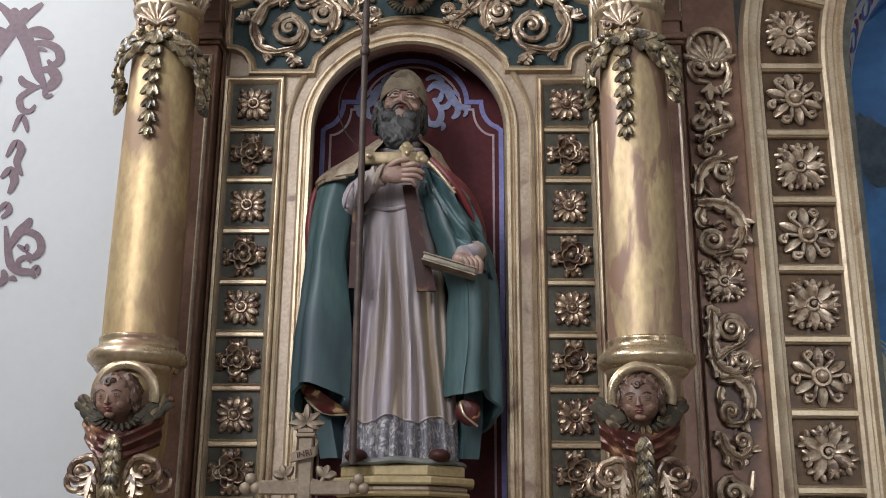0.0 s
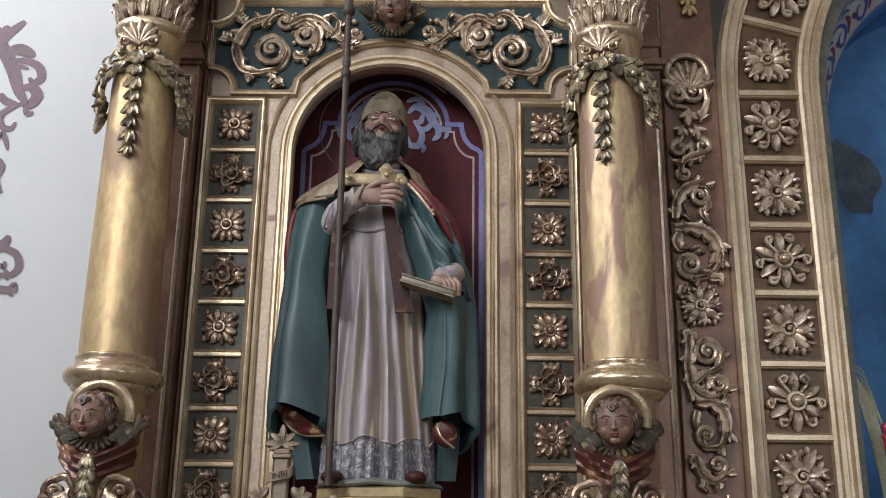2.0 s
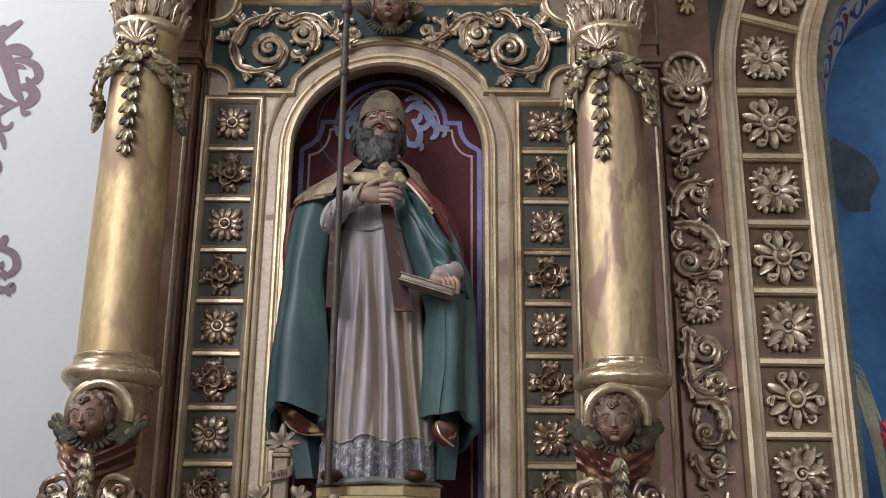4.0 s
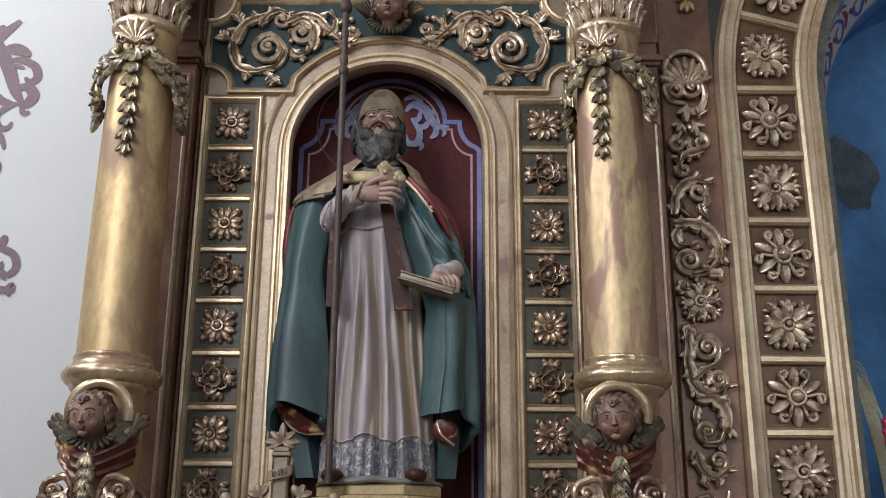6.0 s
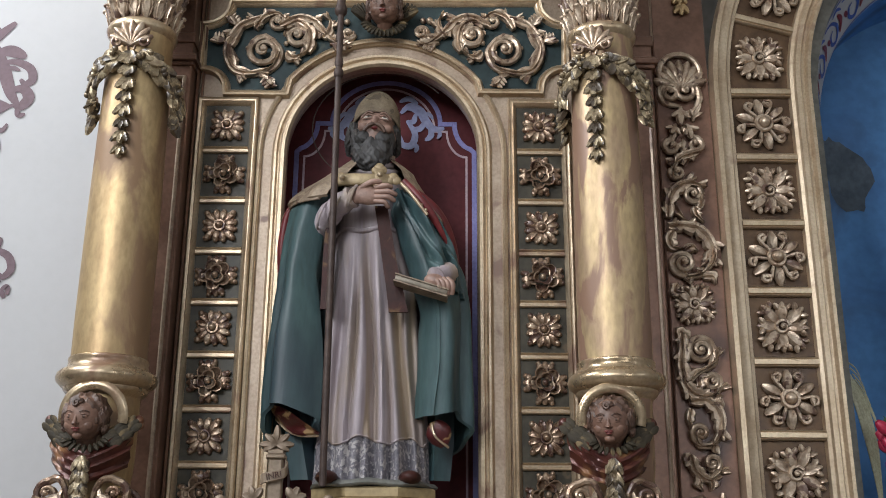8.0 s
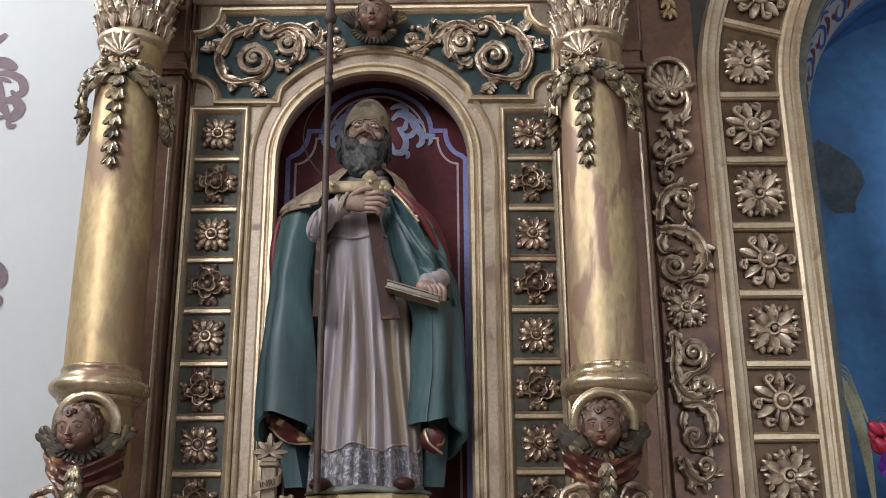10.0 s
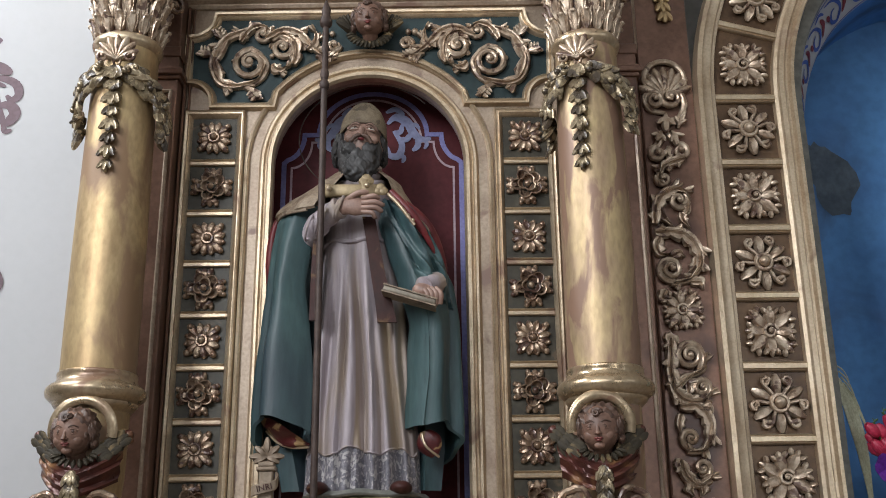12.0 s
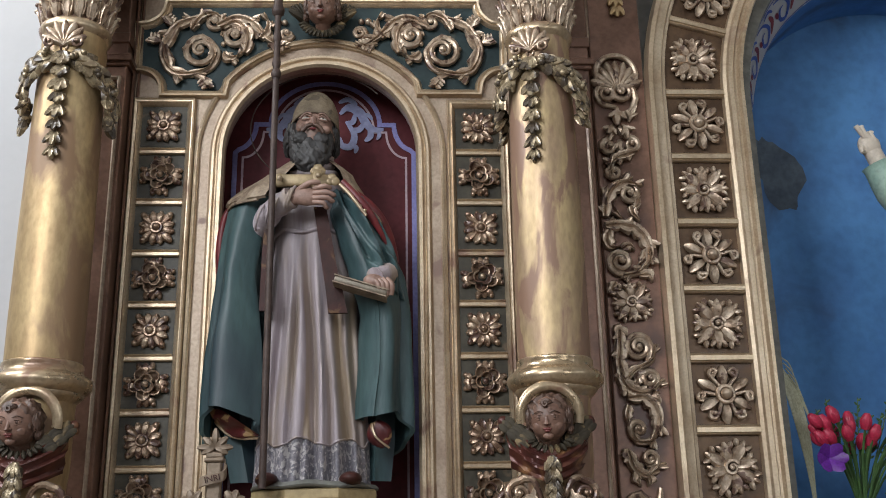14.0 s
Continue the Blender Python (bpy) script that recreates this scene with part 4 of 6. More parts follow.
half += [(-0.185 + 0.185 * (1 - math.cos(a)), 3.357 + 0.176 * math.sin(a)) for a in (radians(90 * k / 14) for k in range(1, 15))]
inner_line = half + [(-x, z) for x, z in half[-2::-1]]


M = Mesh()
M.sweep(full, [(-0.010, 0.0), (-0.010, 0.002), (0.008, 0.002), (0.008, 0.0)], NY - 0.002)
structure("painted_border", M, VIOLET, "violet line painted on the maroon niche wall", "painted border")
M = Mesh()
M.sweep(inner_line, [(-0.004, 0.0), (-0.004, 0.002), (0.004, 0.002), (0.004, 0.0)], NY - 0.002)
structure("painted_inner_border", M, PINK, "thin pink line painted on the maroon niche wall", "painted border")


def ribbon(M, pts, w, y, n=5, h=0.002):
    """A flat painted stroke that tapers at both ends."""
    L = spline([(x, 0, z) for x, z in pts], n)
    k = len(L) - 1
    rows = []
    for i, p in enumerate(L):
        d = (L[min(i + 1, k)] - L[max(i - 1, 0)]).normalized()
        ww = w * (math.sin(math.pi * (0.06 + 0.88 * i / k)) ** 0.7)
        s = Vector((-d.z, 0, d.x)) * ww
        rows.append([(p.x + s.x, y - h, p.z + s.z), (p.x - s.x, y - h, p.z - s.z)])
    M.grid(rows)


M = Mesh()
lift = NY - 0.002
for s in (-1, 1):
    for pts, w in (([(0.050, 3.478), (0.085, 3.492), (0.120, 3.470)], 0.011), ([(0.055, 3.430), (0.090, 3.462), (0.130, 3.440), (0.150, 3.400), (0.180, 3.368), (0.222, 3.368)], 0.017), ([(0.060, 3.450), (0.10, 3.448), (0.125, 3.42)], 0.009),
                   ([(0.150, 3.40), (0.128, 3.366), (0.095, 3.368)], 0.012), ([(0.165, 3.39), (0.172, 3.342), (0.150, 3.318)], 0.012), ([(0.195, 3.37), (0.205, 3.345), (0.195, 3.325)], 0.008), ([(0.140, 3.43), (0.165, 3.425), (0.178, 3.405)], 0.008),
                   ([(0.078, 3.40), (0.110, 3.345), (0.098, 3.298), (0.065, 3.300), (0.055, 3.335)], 0.014), ([(0.112, 3.43), (0.104, 3.396), (0.078, 3.396)], 0.011), ([(0.098, 3.31), (0.118, 3.29), (0.112, 3.268)], 0.009)):
        lift -= 0.0003
        ribbon(M, [(s * x, z) for x, z in pts], w, lift)
structure("painted_scrolls", M, PALEV, "pale violet scrolls painted on the niche wall", "painted scroll")


# ---- carved ornament ----
def leafy(M, o, d, L, W, h, side=0.0, lobes=3, nrm=N):
    """An acanthus leaf: a curling middle blade and paired side lobes."""
    o, d = Vector(o), Vector(d).normalized()
    s = d.cross(nrm).normalized()
    M.petal(o, d, nrm, L, W * 0.5, h, h * 0.5, 1.2, 0.35, 6, 5, h * 0.8, side)
    for k in range(lobes):
        u = 0.18 + 0.55 * k / max(1, lobes - 1)
        b = o + d * (L * u) + s * (side * u * u) + nrm * (h * 0.3)
        for q in (-1, 1):
            M.petal(b, d * 1.0 + s * q * 0.62, nrm, W * (0.8 - 0.3 * u), W * 0.36, h * 0.8, h * 0.2, 1.3, 0.35, 5, 5, h * 0.5, q * W * 0.15)


def strap(M, pts, w, h, lobes=4, side=1, base=0.35, tip=0.12, n=7):
    """A grooved acanthus sheath along a line: scalloped and lifted on one side, smooth on the other."""
    C = spline(pts, n)
    k = len(C) - 1
    rows = []
    for i, p in enumerate(C):
        u = i / k
        d = (C[min(i + 1, k)] - C[max(i - 1, 0)]).normalized()
        s = d.cross(N).normalized() * side
        ww = w * (base + (1 - base) * math.sin(math.pi * min(1, u * 1.1 + 0.12)) ** 0.8) * (1 - (1 - tip) * u ** 4)
        lobe = 1 + 0.85 * abs(math.sin(math.pi * lobes * u)) ** 0.7 * math.sin(math.pi * min(1, u + 0.08)) ** 0.5
        row = []
        for j in range(9):
            v = j / 4 - 1
            e = ww * v * (lobe if v > 0 else 1.0)
            f = h * (max(0.0, 1 - v * v) ** 0.5 * (0.75 + 0.25 * math.cos(3 * math.pi * v)) + 0.25 * max(0, v) * (lobe - 1))
            row.append(p + s * e + N * (f + 0.006) + d * (ww * 0.5 * max(0, v) * (lobe - 1)))
        low = [p + s * (ww * v) - N * 0.003 for v in (1, 0, -1)]
        rows.append(row + low)
    M.grid(rows, True, True)


def stem(M, pts, r0, r1, flat=1.0, n=6):
    L = spline(pts, n)
    k = len(L) - 1
    M.tube(L, [r0 + (r1 - r0) * i / k for i in range(k + 1)], 8, flat)


def leaflets(t, pts, every, L, W, h=0.016, name="leaflet", sides=(1, -1), seed=1):
    """Small curling leaves that flow off both sides of a scroll."""
    q = random.Random(seed)
    C = spline(pts, 8)
    k = 0
    for i in range(2, len(C) - 1, every):
        d = (C[i + 1] - C[i - 1]).normalized()
        s = d.cross(N).normalized()
        sd = sides[k % len(sides)]
        k += 1
        u = 0.7 + 0.45 * math.sin(math.pi * i / len(C)) * q.uniform(0.8, 1.2)
        M = Mesh()
        M.petal(C[i] + s * (sd * W * 0.2), d * 1.0 + s * (sd * 0.42), N, L * u, W * u * 0.8, h, h * 0.35, 1.25, 0.4, 7, 5, h * 0.7, sd * L * 0.28)
        M.petal(C[i] + d * L * 0.4 + s * (sd * W * 0.3), d * 0.7 + s * (sd * 0.8), N, L * u * 0.6, W * u * 0.6, h * 0.9, h * 0.2, 1.3, 0.3, 5, 4, h * 0.6, -sd * L * 0.1)
        M.petal(C[i] + d * L * 0.12 + s * (sd * W * 0.1), d * 1.0 + s * (sd * 0.10), N, L * u * 0.9, W * u * 0.6, h * 1.1, h * 0.4, 1.2, 0.4, 6, 4, h * 0.6, sd * L * 0.12)
        part(name, M, LEAF, t)


# spandrel over the niche
t = thing("carved_spandrel", "dark blue-green spandrel panel with gilt acanthus scrolls in a moulded frame", "carved panel")
RA = 0.452
inner = arc(0, ZS, RA, 141, 39, 30)
left = [(-0.557, 3.412)] + [(-0.652 + 0.095 * math.cos(a), 3.412 + 0.098 * math.sin(a)) for a in (radians(15 + 75 * k / 6) for k in range(7))] + [(-0.656, 3.665)]
left += [(-0.656 + 0.1 * math.sin(a), 3.765 - 0.1 * math.cos(a)) for a in (radians(12 + 74 * k / 6) for k in range(7))]
outline = inner[:1] + [(-0.36, 3.412)] + left + [(-x, z + 0.012) for x, z in left[::-1]] + [(0.36, 3.424)] + inner[::-1][:-1]
M = Mesh()
M.poly([(x, -0.006, z) for x, z in outline])
part("ground", M, NAVY, t, "dark blue-green painted ground")
M = Mesh()
M.sweep(outline, [(-0.006, 0.004), (-0.002, 0.014), (0.004, 0.02), (0.010, 0.016), (0.014, 0.024), (0.022, 0.026), (0.026, 0.0)], 0.0, True)
part("frame", M, GILT, t, "", 35)

for s, dz in ((-1, 0.0), (1, 0.008)):
    def P(x, z, h=0.012):
        return (s * x, -h, z + dz)
    M = Mesh()
    M.scroll(P(0.437, 3.566), 0.057, 1.75, math.pi * 0.5, 0.0150, hand=-s, rise=0.03, tail=spline([P(0.47, 3.69), P(0.53, 3.665), P(0.572, 3.58), P(0.545, 3.495), P(0.48, 3.475), P(0.405, 3.50), P(0.378, 3.56), P(0.41, 3.61)], 5))
    part("scroll", M, LEAF, t)
    M = Mesh()
    M.scroll(P(0.398, 3.685), 0.028, 1.5, 1.0, 0.013, hand=s, rise=0.02, tail=spline([P(0.47, 3.665), P(0.44, 3.70), P(0.41, 3.725)], 4))
    part("scroll", M, LEAF, t)
    M = Mesh()
    M.scroll(P(0.322, 3.628), 0.042, 1.7, 2.2, 0.0165, hand=s, rise=0.025, tail=spline([P(0.28, 3.56), P(0.27, 3.61), P(0.285, 3.665), P(0.32, 3.68)], 4))
    part("scroll", M, LEAF, t)
    M = Mesh()
    stem(M, [P(0.372, 3.68), P(0.32, 3.705), P(0.26, 3.69), P(0.215, 3.64), P(0.175, 3.60)], 0.017, 0.012)
    part("stem", M, LEAF, t)
    M = Mesh()
    M.scroll(P(0.134, 3.64), 0.022, 1.4, 0.3, 0.012, hand=s, rise=0.02, tail=spline([P(0.21, 3.635), P(0.175, 3.615), P(0.145, 3.61)], 4))
    part("scroll", M, LEAF, t)
    for pts, ev, L, W, sides in (((P(0.46, 3.70), P(0.53, 3.668), P(0.572, 3.58), P(0.545, 3.495), P(0.48, 3.475), P(0.405, 3.50), P(0.378, 3.56)), 6, 0.062, 0.036, (-s, -s, s)),
                                 ((P(0.28, 3.56), P(0.27, 3.61), P(0.285, 3.665), P(0.33, 3.685), P(0.365, 3.65)), 5, 0.05, 0.032, (s, s, -s)), ((P(0.385, 3.67), P(0.32, 3.705), P(0.26, 3.69), P(0.215, 3.64), P(0.175, 3.60), P(0.15, 3.585)), 4, 0.058, 0.030, (s, -s)),
                                 ((P(0.475, 3.655), P(0.445, 3.705), P(0.40, 3.72), P(0.37, 3.70)), 4, 0.036, 0.026, (-s, s)), ((P(0.225, 3.62), P(0.20, 3.66), P(0.205, 3.71)), 4, 0.04, 0.028, (s, -s)), ((P(0.355, 3.56), P(0.33, 3.54), P(0.30, 3.55)), 4, 0.04, 0.03, (s, -s))):
        M = Mesh()
        strap(M, pts, W * 0.52, 0.020, max(2, len(pts) - 1), -1 if sides[0] > 0 else 1)
        part("leaf", M, LEAF, t)
        leaflets(t, pts, ev + 2, L * 0.72, W * 0.8, 0.017, "leaf", sides, int(L * 1000) + s)
    for o, d, L, W in (((0.425, 3.475), (-0.2, 0, -1), 0.055, 0.05), ((0.575, 3.60), (0.9, 0, 0.5), 0.05, 0.045), ((0.20, 3.60), (-0.9, 0, -0.3), 0.06, 0.05), ((0.54, 3.66), (0.4, 0, 1), 0.05, 0.045)):
        M = Mesh()
        leafy(M, P(*o), (s * d[0], 0, d[2]), L, W, 0.018, s * 0.014)
        part("leaf", M, LEAF, t)
    for x, z, r in ((0.487, 3.56, 0.011), (0.50, 3.58, 0.009), (0.47, 3.60, 0.008), (0.36, 3.60, 0.010), (0.29, 3.68, 0.009), (0.165, 3.69, 0.014), (0.14, 3.69, 0.012)):
        M = Mesh()
        M.ball(P(x, z, 0.016), r, 9, 6)
        part("bead", M, LEAF, t)


def cherub(c, r, yaw):
    """A small carved winged head, plainly modelled."""
    M = Mesh()
    rot = Matrix.Rotation(radians(yaw), 3, "Z") @ Matrix.Rotation(radians(8), 3, "X")

    def hp(x, y, z):
        return Vector(c) + rot @ (Vector((x, y, z)) * r)
    M.slot = 0
    M.ball(c, (r * 0.84, r * 0.88, r), 24, 16, rot)
    M.ball(hp(0, -0.26, -0.28), (r * 0.74, r * 0.58, r * 0.56), 20, 14, rot)
    M.ball(hp(0, -0.62, -0.72), (r * 0.24, r * 0.18, r * 0.16), 12, 8, rot)
    M.tube([hp(0, 0.0, -0.6), hp(0, 0.25, -0.9), hp(0, 0.6, -1.15)], r * 0.42, 14)
    M.tube([hp(0, -0.80, 0.14), hp(0, -0.90, -0.06), hp(0, -0.97, -0.18), hp(0, -0.84, -0.24)], [r * 0.07, r * 0.08, r * 0.12, r * 0.08], 8)
    for s in (-1, 1):
        M.ball(hp(s * 0.36, -0.50, -0.30), (r * 0.30, r * 0.27, r * 0.28), 16, 12, rot)
        M.tube(spline([hp(s * 0.15, -0.80, 0.14), hp(s * 0.33, -0.80, 0.19), hp(s * 0.52, -0.66, 0.12)], 4), r * 0.035, 6)
        M.tube(spline([hp(s * 0.16, -0.79, 0.03), hp(s * 0.33, -0.80, -0.02), hp(s * 0.51, -0.66, 0.03)], 4), r * 0.035, 6)
        M.ball(hp(s * 0.09, -0.86, -0.20), (r * 0.08, r * 0.08, r * 0.06), 8, 6, rot)
        M.ball(hp(s * 0.80, 0.0, -0.1), (r * 0.1, r * 0.16, r * 0.2), 8, 6, rot)
    for s in (-1, 1):
        M.ball(hp(s * 0.33, -0.71, 0.08), (r * 0.16, r * 0.10, r * 0.10), 12, 8, rot)
    M.slot = 1
    for s in (-1, 1):
        M.ball(hp(s * 0.33, -0.795, 0.08), (r * 0.065, r * 0.035, r * 0.075), 8, 6, rot)
        M.tube(spline([hp(s * 0.15, -0.86, 0.27), hp(s * 0.34, -0.82, 0.35), hp(s * 0.56, -0.68, 0.26)], 4), r * 0.024, 5)
    M.locks(hp(0, 0.20, 0.16), (r * 0.98, r * 0.88, r * 0.98), 9, 0.07, 56, 34, rot @ Matrix.Rotation(radians(-24), 3, "X"))
    for s in (-1, 1):
        M.locks(hp(s * 0.84, 0.02, 0.02), (r * 0.20, r * 0.34, r * 0.50), 7, 0.10, 32, 20, rot)
        M.locks(hp(s * 0.88, 0.10, -0.42), (r * 0.17, r * 0.26, r * 0.28), 6, 0.12, 28, 16, rot)
    M.scroll(hp(-0.04, -0.74, 0.66), r * 0.17, 1.3, 0.6, r * 0.09, rot @ Vector((0, -1, 0.4)), rot @ Vector((1, 0, 0)), rot @ Vector((0, 0.4, 1)), 1, r * 0.05, seg=6, steps=10)
    M.locks(hp(-0.02, -0.62, 0.74), (r * 0.26, r * 0.16, r * 0.15), 6, 0.10, 28, 16, rot)
    M.slot = 2
    for s in (-1, 1):
        M.ball(hp(s * 0.075, -0.845, -0.415), (r * 0.12, r * 0.07, r * 0.055), 10, 6, rot)
    M.ball(hp(0, -0.835, -0.50), (r * 0.14, r * 0.07, r * 0.06), 10, 6, rot)
    return M


CHSKIN = material("cherub_skin", (0.225, 0.128, 0.092), (0.135, 0.075, 0.054), 0.46, 0.0, 14, 0.12, 90, spec=0.35)
LIPS = material("red_paint", (0.20, 0.04, 0.032), (0.13, 0.028, 0.024), 0.5, 0.0, 20, 0.1, 80)
WING = material("green_gilt_feathers", (0.060, 0.048, 0.030), (0.030, 0.024, 0.017), 0.6, 0.1, 20, 0.2, 90, (0.17, 0.12, 0.06), 0.60, edge=0.05, spec=0.2)
REDG = material("red_gilt_drapery", (0.115, 0.034, 0.024), (0.06, 0.020, 0.016), 0.33, 0.3, 12, 0.15, 80, (0.24, 0.12, 0.055), 0.60, edge=0.05)

ob = part("cherub_carving", cherub((0.0, -0.085, 3.71), 0.066, -4), [CHSKIN, HAIR, LIPS], None, "", 60)
tagged(ob, "small painted carved cherub head above the niche arch", "cherub")
t = thing("cherub_wings", "gilt carved wings and ruff round a cherub head", "carved wings")
for s in (-1, 1):
    for k in range(5):
        M = Mesh()
        M.petal((s * 0.058, -0.03 - 0.004 * k, 3.655 + 0.008 * k), (s * (0.25 + 0.16 * k), -0.1, 1 - 0.15 * k), (s * 0.2, -1, 0), 0.10 - 0.008 * k, 0.03, 0.012, 0.01, 0.8, 0.4, 5, 4)
        part("feather", M, WING, t)
for k in range(15):
    a = radians(195 + 150 * k / 14)
    M = Mesh()
    M.petal((0.05 * math.cos(a), -0.06, 3.668 + 0.03 * math.sin(a)), (math.cos(a), 0, math.sin(a)), (0, -1, 0.3), 0.038, 0.02, 0.012, 0.01, 0.8, 0.3, 4, 4)
    part("ruff_leaf", M, WING, t, "gilt green ruff leaf")


# ---- carving on the columns ----
def shell(M, o, r, nrm, ux, uz, n=7):
    """A scallop: fanned lobes."""
    out = []
    for k in range(n):
        a = radians(25 + 130 * k / (n - 1))
        d = Vector(ux) * math.cos(a) + Vector(uz) * math.sin(a)
        m = M if k == 0 else Mesh()
        m.petal(Vector(o), d, nrm, r * (0.8 + 0.25 * math.sin(a)), r * 0.34, r * 0.17, r * 0.05, 1.6, -0.25, 6, 5, r * 0.03)
        out.append(m)
    return out


def dress_column(t, face):
    """Shell, swags, bell-flower drop and leafy capital; face: degrees that the carving turns from the front."""
    def frame_at(a, r):
        a = radians(face + a)
        n = Vector((math.sin(a), -math.cos(a), 0))
        u = Vector((math.cos(a), math.sin(a), 0))
        return n * r, n, u
    up = Vector((0, 0, 1))
    p, n, u = frame_at(0, 0.106)
    for M in shell(Mesh(), p + up * 3.375, 0.084, n, u, up):
        part("shell_lobe", M, LEAF, t, "gilt scallop shell lobe")
    for s in (-1, 1):
        M = Mesh()
        M.scroll(p + u * (s * 0.042) + up * 3.382 + n * 0.008, 0.018, 1.3, math.pi / 2, 0.007, n, u, up, -s, 0.012, spline([p + u * (s * 0.008) + up * 3.36, p + u * (s * 0.018) + up * 3.40, p + u * (s * 0.03) + up * 3.405], 4))
        part("volute", M, ROSE, t)
    # drop of bell-flowers
    z = 3.352
    k = 0
    while z > 3.02:
        L = 0.055 if k % 2 == 0 else 0.045
        M = Mesh()
        w = 0.068 - 0.0045 * k
        for s in (-1, 0, 1):
            M.petal(p + up * z + n * 0.004, -up + u * (s * 0.55), n, L, w * (0.6 if s else 0.7), 0.016, 0.01, 0.9, 0.3, 5, 4, 0.012)
        M.ball(p + up * (z - L * 0.9) + n * 0.012, 0.008, 8, 5)
        part("bell_flower", M, GARL, t)
        z -= L * 0.92
        k += 1
    # swags that hang to both sides
    q = random.Random(int(face) + 50)
    for s in (-1, 1):
        for k in range(9):
            v = k / 8
            ang = s * (14 + 76 * v)
            pp, nn, uu = frame_at(ang, 0.110 + 0.022 * v)
            zz = 3.34 - 0.105 * v ** 1.2
            for j in (-1, 0, 1):
                M = Mesh()
                d = uu * (s * (1 - 0.6 * v)) + up * (-0.45 - 0.8 * v) + (uu * 0.5 + up * s * 0.5) * j
                M.petal(pp + up * (zz + q.uniform(-0.012, 0.012)) + nn * 0.004 * (j == 0), d, nn, 0.06 + 0.012 * v, 0.042, 0.02, 0.012, 0.85, 0.4, 6, 5, q.uniform(-0.012, 0.014), q.uniform(-0.012, 0.012))
                part("garland_leaf", M, GARL, t)
            if k % 3 == 1:
                for j in range(3):
                    M = Mesh()
                    M.ball(pp + nn * 0.026 + uu * q.uniform(-0.018, 0.018) + up * (zz + q.uniform(-0.018, 0.018)), 0.0105, 9, 6)
                    part("berry", M, GARL, t)
        pp, nn, uu = frame_at(s * 88, 0.128)
        for k in range(8):
            M = Mesh()
            M.petal(pp + up * (3.232 - 0.011 * k) + uu * q.uniform(-0.03, 0.03), -up + uu * q.uniform(-0.7, 0.7) + nn * 0.1, (nn * 0.6 + uu * q.uniform(-0.5, 0.5) + Vector((0, -0.7, 0))).normalized(), 0.06, 0.036, 0.018, 0.01, 0.85, 0.4, 6, 5, 0.012, q.uniform(-0.01, 0.01))
            part("garland_leaf", M, GARL, t)
    # capital: bell, two tiers of leaves, corner volutes, abacus
    M = Mesh()
    M.lathe([(0.098, 3.47), (0.100, 3.56), (0.108, 3.66), (0.125, 3.74), (0.14, 3.78)], 0, 0, 32)
    part("bell", M, BROWN, t)
    for tier, (z0, r, L, W, m) in enumerate(((3.478, 0.102, 0.075, 0.044, 18), (3.535, 0.105, 0.09, 0.052, 16), (3.605, 0.110, 0.085, 0.05, 16), (3.67, 0.118, 0.085, 0.05, 14))):
        for k in range(m):
            a = 360 / m * (k + 0.5 * (tier % 2))
            pp, nn, uu = frame_at(a, r)
            M = Mesh()
            M.petal(pp + up * z0, up + nn * 0.05, nn, L * 0.95, W * 0.62, 0.014, 0.006, 1.2, 0.4, 7, 5, 0.022)
            for s in (-1, 1):
                for j in range(3):
                    M.petal(pp + up * (z0 + 0.008 + j * 0.02) + uu * (s * 0.006), up * 0.95 + uu * (s * 0.32), nn, 0.036, 0.013, 0.010, 0.004, 0.8, 0.2, 4, 4, 0.012)
            M.ball(pp + up * (z0 + L * 0.88) + nn * 0.026, (0.010, 0.010, 0.008), 8, 6)
            part("acanthus_leaf", M, LEAF, t)
    for k in range(4):
        pp, nn, uu = frame_at(45 + 90 * k, 0.135)
        M = Mesh()
        M.scroll(pp + up * 3.71 + nn * 0.03, 0.034, 1.6, math.pi, 0.010, uu, nn, up, -1, 0.0, spline([pp + up * 3.60 - nn * 0.02, pp + up * 3.66 - nn * 0.01, pp + up * 3.73], 4))
        part("volute", M, ROSE, t)
    M = Mesh()
    M.box(-0.16, 0.16, -0.16, 0.16, 3.78, 3.84, 0.008)
    M.box(-0.175, 0.175, -0.175, 0.3, 3.84, 4.0, 0.008)
    part("abacus", M, GILT, t)


dress_column(COLS[0], 0)
dress_column(COLS[1], -24)


